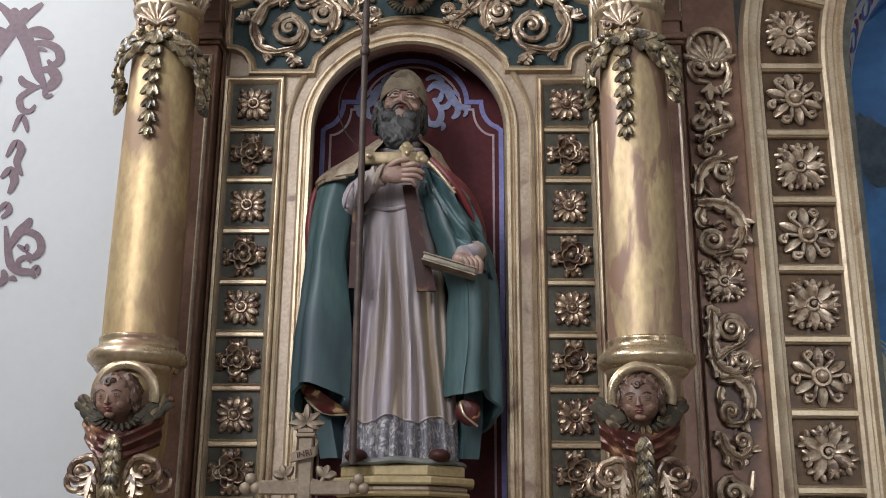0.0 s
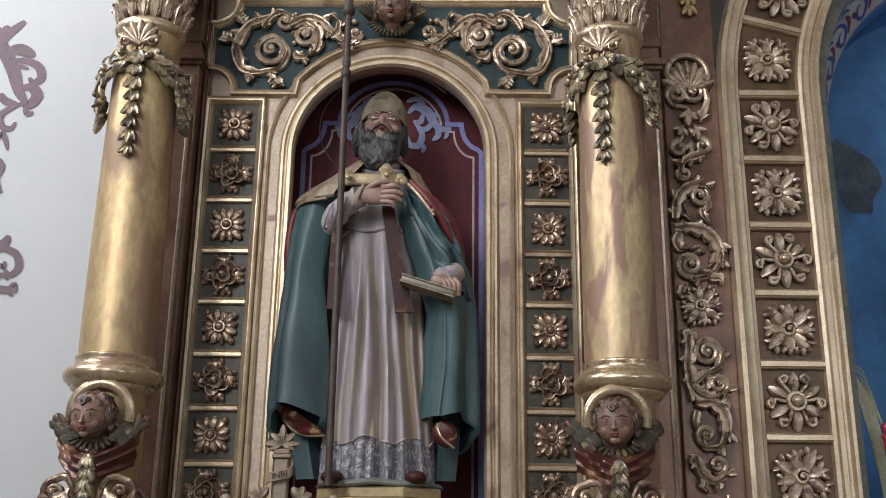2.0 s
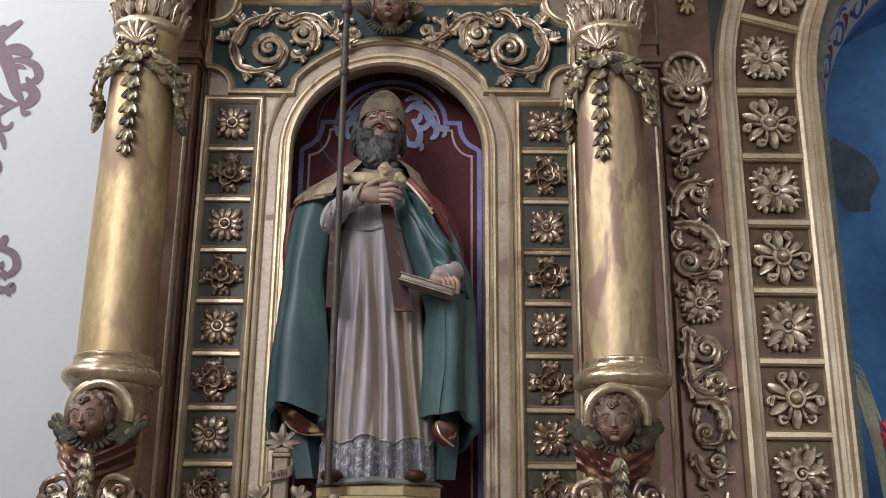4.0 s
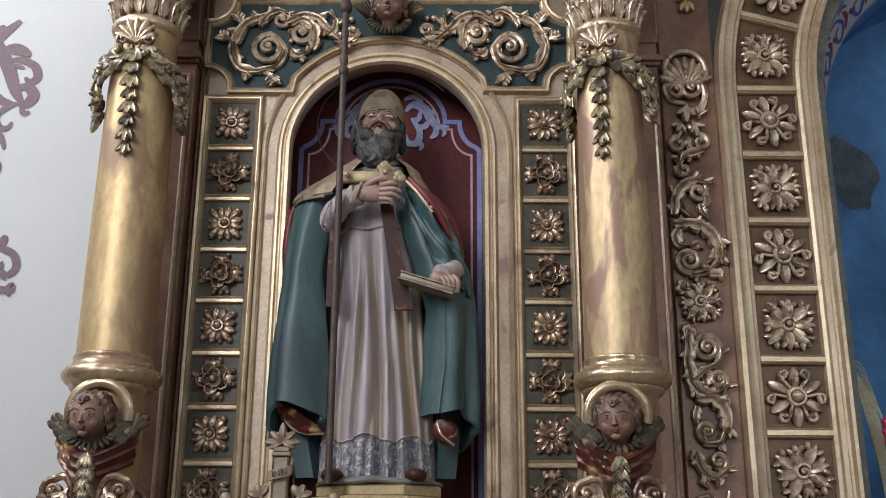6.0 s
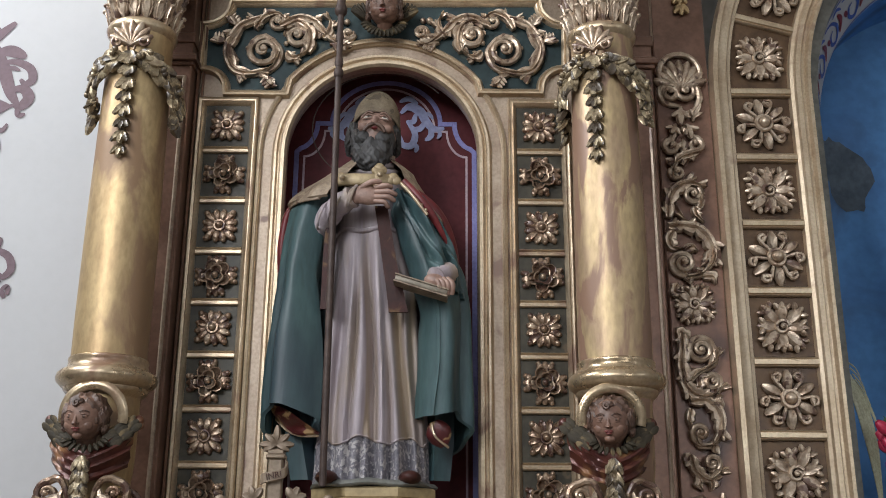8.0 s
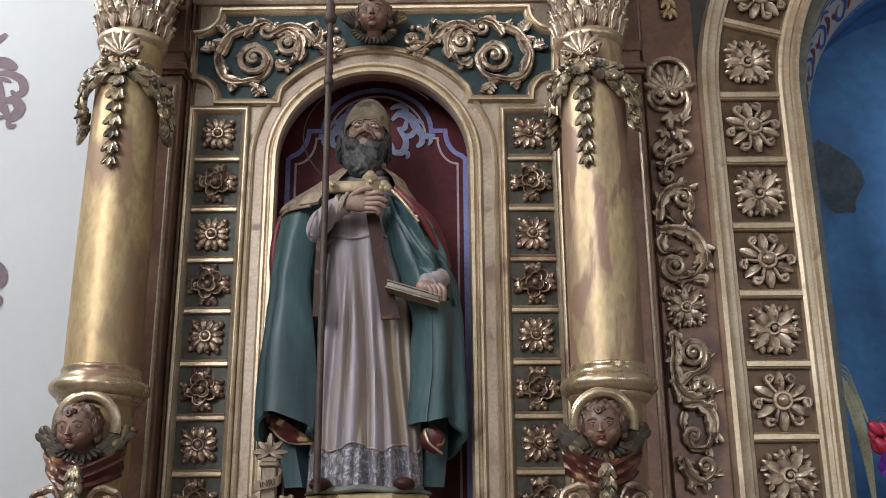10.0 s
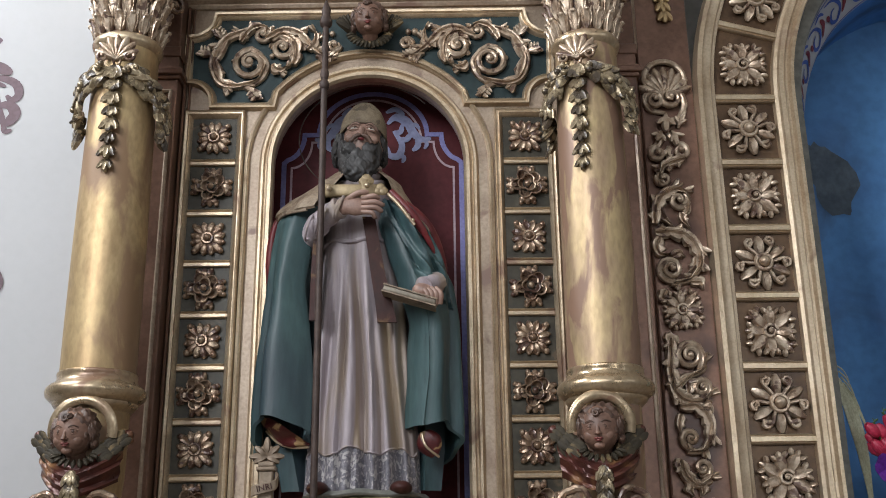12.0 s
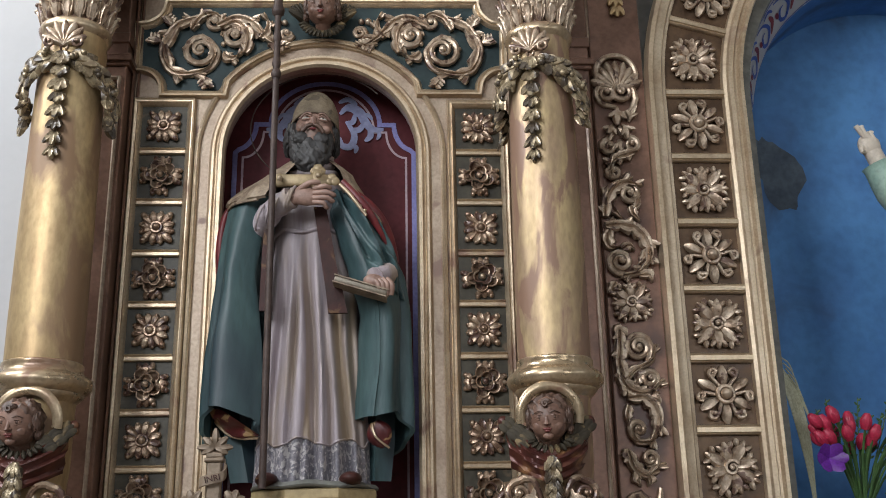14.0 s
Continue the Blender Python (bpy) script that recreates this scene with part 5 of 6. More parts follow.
# ---- corbels with cherub heads ----
def corbel(x, y, yaw, mat):
    t = thing("corbel", "gilded corbel with winged cherub, red drapery and scrolls under a column", "corbel", "corbels", (x, y, 0))
    M = Mesh()
    M.lathe([(0.106, 2.268), (0.103, 2.23), (0.103, 2.15), (0.102, 2.05), (0.092, 1.95), (0.075, 1.8), (0.045, 1.6), (0.0, 1.52)], 0, 0, 40)
    part("drum", M, mat, t)
    cx = 0.0 if yaw > -10 else -0.045
    M = Mesh()
    M.tube([(cx + 0.006 + 0.086 * math.cos(a), -0.112 - 0.012 * math.sin(a), 2.178 + 0.088 * math.sin(a)) for a in (radians(-14 + 208 * k / 30) for k in range(31))], 0.015, 8, 0.5)
    part("halo", M, POLISH, t, "polished gilt nimbus")
    for s in (-1, 1):
        M = Mesh()
        M.petal((cx + s * 0.038, -0.120, 2.075), (s * 0.85, 0.34, 0.85), (s * 0.3, -1, 0.1), 0.118, 0.066, 0.010, 0.0, 1.0, 0.0, 7, 6, 0.0)
        wing = part("wing", M, WING, t, "dark green gilt wing")
        for row in range(3):
            for k in range(5 - row):
                M = Mesh()
                v = (k + 0.5) / (5 - row) - 0.5
                M.petal((cx + s * (0.056 + 0.026 * row - 0.026 * v), -0.129 + 0.012 * row, 2.093 + 0.025 * row + 0.028 * v), (s * (0.85 - 0.2 * v), 0.34, 0.85 + 0.2 * v), (s * 0.3, -1, 0.1), 0.044 - 0.004 * row, 0.021, 0.003, 0.001, 0.95, 0.4, 5, 4)
                part("feather", M, WING, wing)
        M = Mesh()
        M.ball((cx + s * 0.128, -0.072, 2.168), (0.017, 0.017, 0.017), 9, 6)
        M.ball((cx + s * 0.135, -0.075, 2.152), (0.011, 0.011, 0.011), 8, 6)
        part("bud", M, REDG, t, "red and gold bud")
        M = Mesh()
        M.scroll((cx + s * 0.095, -0.115, 1.955), 0.034, 1.5, math.pi / 2, 0.012, hand=-s, rise=0.03, tail=spline([(cx + s * 0.03, -0.125, 1.90), (cx + s * 0.036, -0.135, 1.95), (cx + s * 0.056, -0.135, 1.99), (cx + s * 0.08, -0.12, 1.998)], 5))
        part("volute", M, ROSE, t)
        M = Mesh()
        M.scroll((cx + s * 0.12, -0.075, 1.93), 0.032, 1.4, math.pi / 2, 0.011, hand=-s, rise=0.02, tail=spline([(cx + s * 0.06, -0.09, 1.86), (cx + s * 0.065, -0.10, 1.92), (cx + s * 0.09, -0.09, 1.965)], 5))
        part("volute", M, ROSE, t)
        M = Mesh()
        leafy(M, (cx + s * 0.05, -0.13, 1.97), (s * 0.4, 0, -1), 0.09, 0.05, 0.016, s * 0.02)
        part("leaf", M, LEAF, t)
    M = Mesh()
    rows = []
    for i in range(33):
        u = -1 + 2 * i / 32
        r = []
        for j in range(15):
            v = j / 14
            f = 0.009 * math.sin(20 * v + 2.2 * abs(u) + 0.8 * math.sin(5 * u)) * (0.4 + 0.6 * min(1, abs(u) * 2.5))
            r.append((cx + (0.128 - 0.02 * v) * u, -0.140 - 0.02 * math.sin(math.pi * v) + 0.075 * u * u - f, 2.080 - 0.095 * v + (0.085 - 0.035 * v) * abs(u) ** 1.7))
        rows.append(r)
    M.grid(rows)
    part("drapery", M, REDG, t, "dark red gilt drapery swag")
    for k in range(9):
        a = radians(200 + 140 * k / 8)
        M = Mesh()
        M.petal((cx + 0.046 * math.cos(a), -0.140, 2.112 + 0.022 * math.sin(a)), (math.cos(a), -0.2, math.sin(a)), (0, -1, 0.2), 0.026, 0.016, 0.008, 0.004, 1.1, 0.3, 4, 4)
        part("ruff_leaf", M, WING, t)
    M = Mesh()
    z = 2.058
    for k in range(5):
        for s in (-1, 0, 1):
            M.petal((cx, -0.152, z), (s * 0.5, 0, -1), (0, -1, 0), 0.05, 0.026, 0.016, 0.008, 0.9, 0.3, 5, 4)
        z -= 0.032
    part("tassel", M, GARL, t, "gilt leaf tassel")
    ob = part("cherub_carving", cherub((x + cx + (-0.012 if yaw > -10 else 0), y - 0.128, 2.166), 0.066, yaw), [CHSKIN, HAIR, LIPS], None, "", 60)
    tagged(ob, "small painted carved cherub head on a corbel", "cherub", "corbel cherub heads")


corbel(-0.797, -0.3, -8, COLG)
corbel(0.745, -0.3, -16, COLR)


# ---- pilasters and mouldings beside the columns ----
def pilaster(x, w, y):
    t = thing("pilaster", "dark brown gilt pilaster behind a column", "pilaster", "pilasters", (x, y, 0))
    M = Mesh()
    M.box(-w, w, -0.03, 0.0 - y, 0.95, 3.47, 0.004)
    part("shaft", M, BROWN, t)
    M = Mesh()
    M.sweep([(-w + 0.02, 1.0), (-w + 0.02, 3.42), (w - 0.02, 3.42), (w - 0.02, 1.0)], [(-0.006, 0.0), (-0.006, 0.01), (0.0, 0.016), (0.006, 0.01), (0.006, 0.0)], -0.03)
    part("frame", M, PANEL, t)
    M = Mesh()
    for z0, z1, e in ((3.47, 3.485, 0.008), (3.485, 3.505, 0.018), (3.505, 3.515, 0.012), (3.56, 3.60, 0.006)):
        M.box(-w - e, w + e, -0.03 - e, 0.0 - y, z0, z1, 0.003)
    M.box(-w, w, -0.03, 0.0 - y, 3.515, 3.9, 0.003)
    part("capital", M, BROWN, t)


pilaster(-0.775, 0.095, -0.06)
pilaster(0.865, 0.095, -0.06)
for x, w, h, z1 in ((-0.672, 0.006, 0.03, 3.8), (-0.655, 0.004, 0.018, 3.8), (0.972, 0.005, 0.03, 3.8), (0.985, 0.004, 0.018, 3.62), (-0.466, 0.010, 0.006, 3.39), (0.468, 0.010, 0.006, 3.39)):
    M = Mesh()
    M.sweep([(x, 0.95), (x, z1)], [(-w, 0.0), (-w, h * 0.7), (0, h), (w, h * 0.7), (w, 0.0)])
    structure("trim", M, BROWN, "vertical brown gilt moulding of the altarpiece", "moulding")

# cornice over the spandrel
M = Mesh()
M.sweep([(-0.70, 3.80), (0.66, 3.815)], [(0.0, 0.0), (0.0, 0.012), (0.010, 0.018), (0.016, 0.018), (0.022, 0.034), (0.034, 0.042), (0.06, 0.046), (0.066, 0.06), (0.10, 0.066), (0.11, 0.06), (0.12, 0.0)])
structure("cornice", M, PANEL, "worn gilded cornice moulding over the niche", "cornice")

# ---- long scroll panel beside the arch ----
t = thing("carved_scroll_panel", "tall gilt carving of shell, scrolls and acanthus on a brown panel", "carved panel")
M = Mesh()
M.box(0.99, 1.178, -0.006, 0.01, 0.95, 4.4)
part("ground", M, BROWN, t, "brown gilt ground")
SX = 1.073
for M in shell(Mesh(), (SX, -0.012, 3.42), 0.115, N, (1, 0, 0), (0, 0, 1), 9):
    part("shell_lobe", M, LEAF, t)
M = Mesh()
M.tube([(SX + 0.074 * math.cos(a), -0.02, 3.49 + 0.075 * math.sin(a)) for a in (radians(-35 + 250 * k / 30) for k in range(31))], 0.011, 8)
part("shell_rim", M, LEAF, t)
for x, z, r, turns, a0, hand, tail in ((1.030, 3.408, 0.030, 1.6, 2.6, -1, ((1.07, 3.36), (1.02, 3.37), (1.0, 3.40))), (1.092, 3.415, 0.038, 1.9, 0.2, 1, ((1.075, 3.33), (1.12, 3.345), (1.14, 3.39))),
                                       (1.028, 3.197, 0.026, 1.2, 1.6, 1, ((1.06, 3.27), (1.04, 3.25))), (1.108, 3.205, 0.028, 1.2, 1.6, -1, ((1.07, 3.28), (1.09, 3.25))),
                                       (1.05, 1.93, 0.045, 1.6, 1.6, 1, ((1.12, 2.0), (1.11, 1.93))), (1.10, 1.76, 0.045, 1.6, 1.6, -1, ((1.03, 1.84), (1.04, 1.78)))):
    M = Mesh()
    M.scroll((x, -0.014, z), r * 1.05, turns, a0, 0.0145, hand=hand, rise=0.03, tail=spline([(a, -0.014, b) for a, b in tail], 5))
    part("scroll", M, LEAF, t)
    if len(tail) > 3:
        leaflets(t, [(a, -0.014, b) for a, b in tail], 6, 0.045, 0.03, 0.018, "leaf", (hand,), int(z * 100))
for x, z, dx, dz, L, W, sd in ((1.07, 3.36, -0.1, -1, 0.08, 0.06, 0.0), (1.085, 3.29, 0.5, -1, 0.06, 0.05, 0.02), (1.05, 3.29, -0.5, -1, 0.05, 0.05, 0), (1.11, 3.30, 0.3, 1, 0.06, 0.04, 0.01), (1.07, 3.23, 0, -1, 0.05, 0.06, 0),
                               (1.075, 1.90, 0.3, -1, 0.09, 0.07, 0), (1.04, 1.84, -0.3, -1, 0.08, 0.06, 0)):
    M = Mesh()
    leafy(M, (x, -0.012, z), (dx, 0, dz), L * 1.05, W * 1.05, 0.02, sd, 1)
    part("leaf", M, LEAF, t)
# vines: line of the stem, then centre, radius, turns, start angle and sense of the volute, width of the sheath and its lobed side
for pts, x, z, r, turns, a0, hand, w, side in (
        (((1.116, 3.175), (1.082, 3.165), (1.044, 3.147), (1.024, 3.108)), 1.040, 3.100, 0.022, 1.2, 2.8, 1, 0.017, 1),
        (((0.997, 2.931), (1.005, 2.994), (1.032, 3.040), (1.073, 3.061), (1.112, 3.050), (1.123, 3.018)), 1.087, 3.018, 0.030, 1.4, 0.4, -1, 0.020, 1),
        (((0.995, 2.900), (1.054, 2.903), (1.105, 2.889), (1.140, 2.841), (1.141, 2.779), (1.105, 2.732), (1.045, 2.716)), 1.040, 2.767, 0.040, 2.0, -1.4, -1, 0.022, 1),
        (((1.020, 2.522), (1.016, 2.465), (1.011, 2.407), (1.022, 2.357), (1.063, 2.388), (1.119, 2.419), (1.126, 2.464)), 1.079, 2.464, 0.042, 1.9, 0.8, 1, 0.019, -1),
        (((1.013, 2.395), (1.021, 2.344), (1.056, 2.313), (1.106, 2.312), (1.137, 2.343)), 1.110, 2.356, 0.026, 1.4, 0.6, 1, 0.020, -1),
        (((1.030, 2.294), (1.086, 2.297), (1.126, 2.256), (1.127, 2.201), (1.098, 2.153), (1.054, 2.147)), 1.058, 2.190, 0.028, 1.5, -1.8, -1, 0.020, 1),
        (((1.021, 2.117), (1.035, 2.069), (1.075, 2.039), (1.114, 2.069)), 1.089, 2.093, 0.028, 1.5, -2.0, 1, 0.017, -1)):
    M = Mesh()
    M.scroll((x, -0.016, z), r, turns, a0, 0.0135, hand=hand, rise=0.026, tail=spline([(a, -0.016, b) for a, b in pts[1:]], 5))
    part("scroll", M, LEAF, t)
    M = Mesh()
    strap(M, [(a, -0.014, b) for a, b in pts], w, 0.024, len(pts), side)
    part("leaf", M, LEAF, t)
    leaflets(t, [(a, -0.014, b) for a, b in pts], 7, 0.036, 0.027, 0.019, "leaf", (-side, -side, side), int(z * 100))
# leaf tips that spring from the vines
for pts, w, side in ((((1.022, 2.994), (1.032, 2.959), (1.062, 2.917)), 0.014, 1), (((1.093, 2.973), (1.097, 2.945), (1.120, 2.913)), 0.014, -1), (((1.121, 3.000), (1.112, 2.972), (1.091, 2.959)), 0.012, 1), (((1.013, 2.883), (0.998, 2.856), (1.008, 2.821), (1.041, 2.821)), 0.02, -1), (((1.047, 2.814), (1.074, 2.828), (1.092, 2.807)), 0.015, 1), (((1.138, 2.813), (1.121, 2.773), (1.093, 2.746)), 0.013, 1), (((1.104, 2.719), (1.136, 2.719), (1.146, 2.692)), 0.016, -1), (((1.018, 2.693), (1.006, 2.667), (1.034, 2.660)), 0.014, 1), (((1.041, 2.503), (1.017, 2.522), (1.008, 2.484)), 0.016, 1), (((1.062, 2.375), (1.066, 2.350), (1.050, 2.319)), 0.014, -1), (((1.115, 2.343), (1.118, 2.312), (1.098, 2.294)), 0.014, 1), (((1.034, 2.269), (1.025, 2.233), (1.028, 2.202)), 0.013, -1), (((1.124, 2.306), (1.134, 2.281), (1.126, 2.256)), 0.013, 1), (((1.022, 2.123), (1.014, 2.105), (1.025, 2.087)), 0.013, 1), (((1.053, 2.057), (1.044, 2.028), (1.054, 2.004)), 0.014, 1), (((1.076, 2.051), (1.086, 2.027), (1.078, 2.004)), 0.014, -1)):
    M = Mesh()
    strap(M, [(a, -0.012, b) for a, b in pts], w, 0.020, 3, side)
    part("leaf", M, LEAF, t)
ROS_E = pieces(rosette_leafy(0.068))
put_rosette(ROS_E, t, pose(1.070, -0.012, 2.623), "gilt carved flower")
# tail of a hanging carving above
M = Mesh()
for k in range(4):
    for s in (-1, 0, 1):
        M.petal((1.085 + 0.004 * k, -0.01, 3.90 - 0.04 * k), (s * 0.6, 0, -1), N, 0.05, 0.03, 0.016, 0.01, 0.9, 0.3, 5, 4)
ob = part("carved_drop", M, COLG)
tagged(ob, "small gilt carved leaf drop on the brown panel", "carving")


# ---- white wall stencil ----
def stencil(M, flip=1):
    y = 0.0585
    for pts, w in (([(-1.56, 3.72), (-1.50, 3.66), (-1.455, 3.60), (-1.41, 3.52), (-1.375, 3.43), (-1.345, 3.385)], 0.022), ([(-1.50, 3.60), (-1.47, 3.66), (-1.45, 3.70)], 0.016), ([(-1.44, 3.595), (-1.39, 3.60), (-1.335, 3.575)], 0.020),
                   ([(-1.43, 3.55), (-1.37, 3.555), (-1.315, 3.53), (-1.30, 3.485), (-1.325, 3.465), (-1.345, 3.485)], 0.014), ([(-1.40, 3.50), (-1.385, 3.53), (-1.35, 3.52)], 0.008), ([(-1.375, 3.44), (-1.33, 3.445), (-1.305, 3.41), (-1.33, 3.375), (-1.36, 3.385)], 0.018),
                   ([(-1.44, 3.42), (-1.42, 3.39), (-1.37, 3.375)], 0.013), ([(-1.345, 3.385), (-1.39, 3.365), (-1.43, 3.33), (-1.415, 3.285), (-1.385, 3.28), (-1.37, 3.305)], 0.011), ([(-1.345, 3.38), (-1.335, 3.34), (-1.31, 3.345)], 0.009),
                   ([(-1.44, 3.20), (-1.42, 3.255), (-1.40, 3.24), (-1.385, 3.195)], 0.010), ([(-1.45, 3.10), (-1.425, 3.155), (-1.40, 3.13), (-1.41, 3.08), (-1.385, 3.03)], 0.013), ([(-1.46, 3.02), (-1.43, 3.05), (-1.41, 3.01), (-1.425, 2.96)], 0.014), ([(-1.46, 2.89), (-1.43, 2.92), (-1.415, 2.895), (-1.44, 2.87)], 0.011),
                   ([(-1.40, 2.75), (-1.375, 2.81), (-1.345, 2.845), (-1.335, 2.87)], 0.015), ([(-1.38, 2.80), (-1.345, 2.82), (-1.30, 2.80), (-1.285, 2.755), (-1.31, 2.725), (-1.335, 2.745)], 0.012), ([(-1.37, 2.77), (-1.34, 2.755), (-1.335, 2.775)], 0.008),
                   ([(-1.42, 2.84), (-1.405, 2.77), (-1.385, 2.70), (-1.35, 2.675), (-1.31, 2.67), (-1.295, 2.65)], 0.013), ([(-1.35, 2.68), (-1.36, 2.71), (-1.335, 2.725), (-1.315, 2.705)], 0.008), ([(-1.31, 2.68), (-1.29, 2.69), (-1.285, 2.66)], 0.008), ([(-1.42, 2.62), (-1.40, 2.65), (-1.41, 2.68)], 0.012), ([(-1.385, 2.645), (-1.37, 2.65), (-1.36, 2.64)], 0.008)):
        y -= 0.0001
        ribbon(M, pts, w * 1.2, y, h=0.0004)
        ribbon(M, [(-2.95 - x, z) for x, z in pts], w * 1.2, y - 0.00005, h=0.0004)


M = Mesh()
stencil(M)
structure("wall_stencil", M, STENCIL, "purple stencilled arabesque on the white wall", "painted ornament")

# ---- blue niche: painted soffit scrolls, edge line ----
SBLUE = material("blue_paint", (0.05, 0.10, 0.36), (0.04, 0.07, 0.28), 0.6, 0.0, 20, 0.05, 80)
SRED = material("dark_red_paint", (0.22, 0.03, 0.03), (0.16, 0.02, 0.025), 0.6, 0.0, 20, 0.05, 80)


def on_soffit(a, d, lift=0.003):
    r = RB - lift - splay(min(a, math.pi - a)) * d / 0.22
    return Vector((AX - r * math.cos(a), 0.12 + d * 0.19 / 0.22, AZ + r * math.sin(a)))


def soffit_strip(M, pts, w):
    L = spline([(a, d, 0) for a, d in pts], 6)
    n = len(L) - 1
    rows = []
    for i, p in enumerate(L):
        t = (L[min(i + 1, n)] - L[max(i - 1, 0)])
        t = Vector((t.x * RB, t.y, 0)).normalized()
        s = Vector((-t.y, t.x, 0)) * w * math.sin(math.pi * (0.1 + 0.8 * i / n))
        rows.append([on_soffit(p.x + s.x / RB, p.y + s.y), on_soffit(p.x - s.x / RB, p.y - s.y)])
    M.grid(rows)


MB, MR = Mesh(), Mesh()
for k in range(14):
    a = 0.02 + 0.2 * k
    soffit_strip(MB, [(a, 0.03), (a + 0.08, 0.05), (a + 0.14, 0.12), (a + 0.11, 0.18), (a + 0.06, 0.16), (a + 0.06, 0.11), (a + 0.09, 0.10)], 0.010)
    soffit_strip(MB, [(a + 0.1, 0.04), (a + 0.15, 0.03), (a + 0.19, 0.06)], 0.008)
    soffit_strip(MR, [(a + 0.15, 0.06), (a + 0.18, 0.11), (a + 0.16, 0.17)], 0.013)
    soffit_strip(MR, [(a + 0.02, 0.10), (a + 0.04, 0.14)], 0.012)
for e in (0.012, 0.208):
    soffit_strip(MB, [(0.0 + 0.06 * k, e) for k in range(50)], 0.004)
structure("soffit_blue_scrolls", MB, SBLUE, "blue scrolls painted on the white soffit", "painted ornament")
structure("soffit_red_leaves", MR, SRED, "dark red leaves painted on the white soffit", "painted ornament")

# ---- statue in the blue niche, mostly hidden by the arch ----
PALEG = material("pale_green_robe", (0.36, 0.50, 0.42), (0.26, 0.40, 0.34), 0.5, 0.0, 8, 0.1, 60)
IVORY = material("ivory_paint", (0.68, 0.60, 0.50), (0.58, 0.50, 0.42), 0.45, 0.0, 10, 0.08, 60)
M = Mesh()
rows = []
for i in range(25):
    u = i / 24
    z = 2.1 + 1.15 * u
    hx = 0.24 - 0.06 * u - 0.12 * max(0, u - 0.85) / 0.15
    rows.append([(2.44 + (hx + 0.012 * math.sin(11 * a + 3 * u)) * math.cos(a), 0.12 + (hx * 0.55 + 0.01 * math.sin(11 * a)) * math.sin(a), z) for a in (2 * math.pi * k / 48 for k in range(48))])
M.grid(rows, True, True)
M.tube(spline([(2.32, 0.10, 3.16), (2.20, 0.06, 3.04), (2.10, 0.05, 3.08), (2.045, 0.05, 3.20)], 6), [0.085, 0.085, 0.083, 0.08, 0.08, 0.078, 0.076, 0.075, 0.072, 0.07, 0.07, 0.068, 0.066, 0.064, 0.06, 0.058, 0.056, 0.055, 0.06], 14)
M.tube(spline([(2.13, 0.03, 3.12), (2.10, 0.02, 2.98), (2.14, 0.03, 2.80), (2.2, 0.05, 2.6)], 6), [0.03 + 0.002 * k for k in range(19)], 10)
M.slot = 1
M.tube([(2.06, 0.05, 3.18), (2.035, 0.05, 3.25)], 0.032, 12)
M.ball((2.025, 0.05, 3.275), (0.042, 0.028, 0.045), 14, 10, Matrix.Rotation(radians(-30), 3, "Y"))
for k in range(4):
    M.tube(spline([(2.005 + 0.012 * k, 0.035, 3.30 - 0.004 * k), (1.985 + 0.014 * k, 0.03, 3.328 - 0.012 * (k > 1)), (1.975 + 0.02 * k, 0.03, 3.345 - 0.03 * (k > 1))], 4), 0.0095, 8)
M.tube(spline([(2.0, 0.04, 3.27), (1.985, 0.035, 3.255), (1.99, 0.03, 3.24)], 4), 0.009, 8)
M.ball((2.44, 0.1, 3.42), (0.085, 0.095, 0.115), 20, 14)
ob = part("statue", M, [PALEG, IVORY], None, "", 60)
ob.location.z = -0.035
tagged(ob, "pale green robed statue with raised arm in blue niche", "statue")
M = Mesh()
M.box(2.1, 2.8, -0.08, 0.42, 0.95, 2.1, 0.02)
tagged(part("pedestal", M, YELLOW), "plain gold pedestal inside the blue niche", "pedestal")

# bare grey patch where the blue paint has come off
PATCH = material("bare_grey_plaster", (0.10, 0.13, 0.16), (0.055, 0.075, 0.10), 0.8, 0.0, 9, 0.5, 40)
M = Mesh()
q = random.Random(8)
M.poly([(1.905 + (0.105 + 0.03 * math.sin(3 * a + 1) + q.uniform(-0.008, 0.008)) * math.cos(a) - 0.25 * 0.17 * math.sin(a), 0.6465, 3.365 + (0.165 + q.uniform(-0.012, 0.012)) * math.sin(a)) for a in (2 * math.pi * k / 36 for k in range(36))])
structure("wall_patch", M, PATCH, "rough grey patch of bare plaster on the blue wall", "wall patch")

# ---- flowers ----
RED = material("red_petals", (0.52, 0.028, 0.075), (0.36, 0.016, 0.05), 0.45, 0.0, 30, 0.1, 120)
PURPLE = material("purple_petals", (0.14, 0.02, 0.30), (0.09, 0.012, 0.20), 0.5, 0.0, 30, 0.1, 120)
STEMG = material("green_stems", (0.06, 0.13, 0.035), (0.035, 0.08, 0.025), 0.5, 0.0, 20, 0.1, 90)
STRAW = material("dry_pale_grass", (0.42, 0.42, 0.30), (0.33, 0.33, 0.22), 0.6, 0.0, 30, 0.2, 120)
GLASS = material("glazed_vase", (0.20, 0.22, 0.24), (0.15, 0.17, 0.18), 0.25, 0.0, 6, 0.05, 60)
t = thing("flower_vase", "glazed vase with red tulip buds and purple bloom in the niche", "vase of flowers", "", (1.83, 0.08, 0))
M = Mesh()
M.lathe([(0.0, 1.62), (0.07, 1.62), (0.085, 1.70), (0.075, 1.80), (0.05, 1.88), (0.055, 1.96), (0.048, 1.96), (0.042, 1.88), (0.0, 1.85)], 0, 0, 28)
part("vase", M, GLASS, t)
q = random.Random(12)
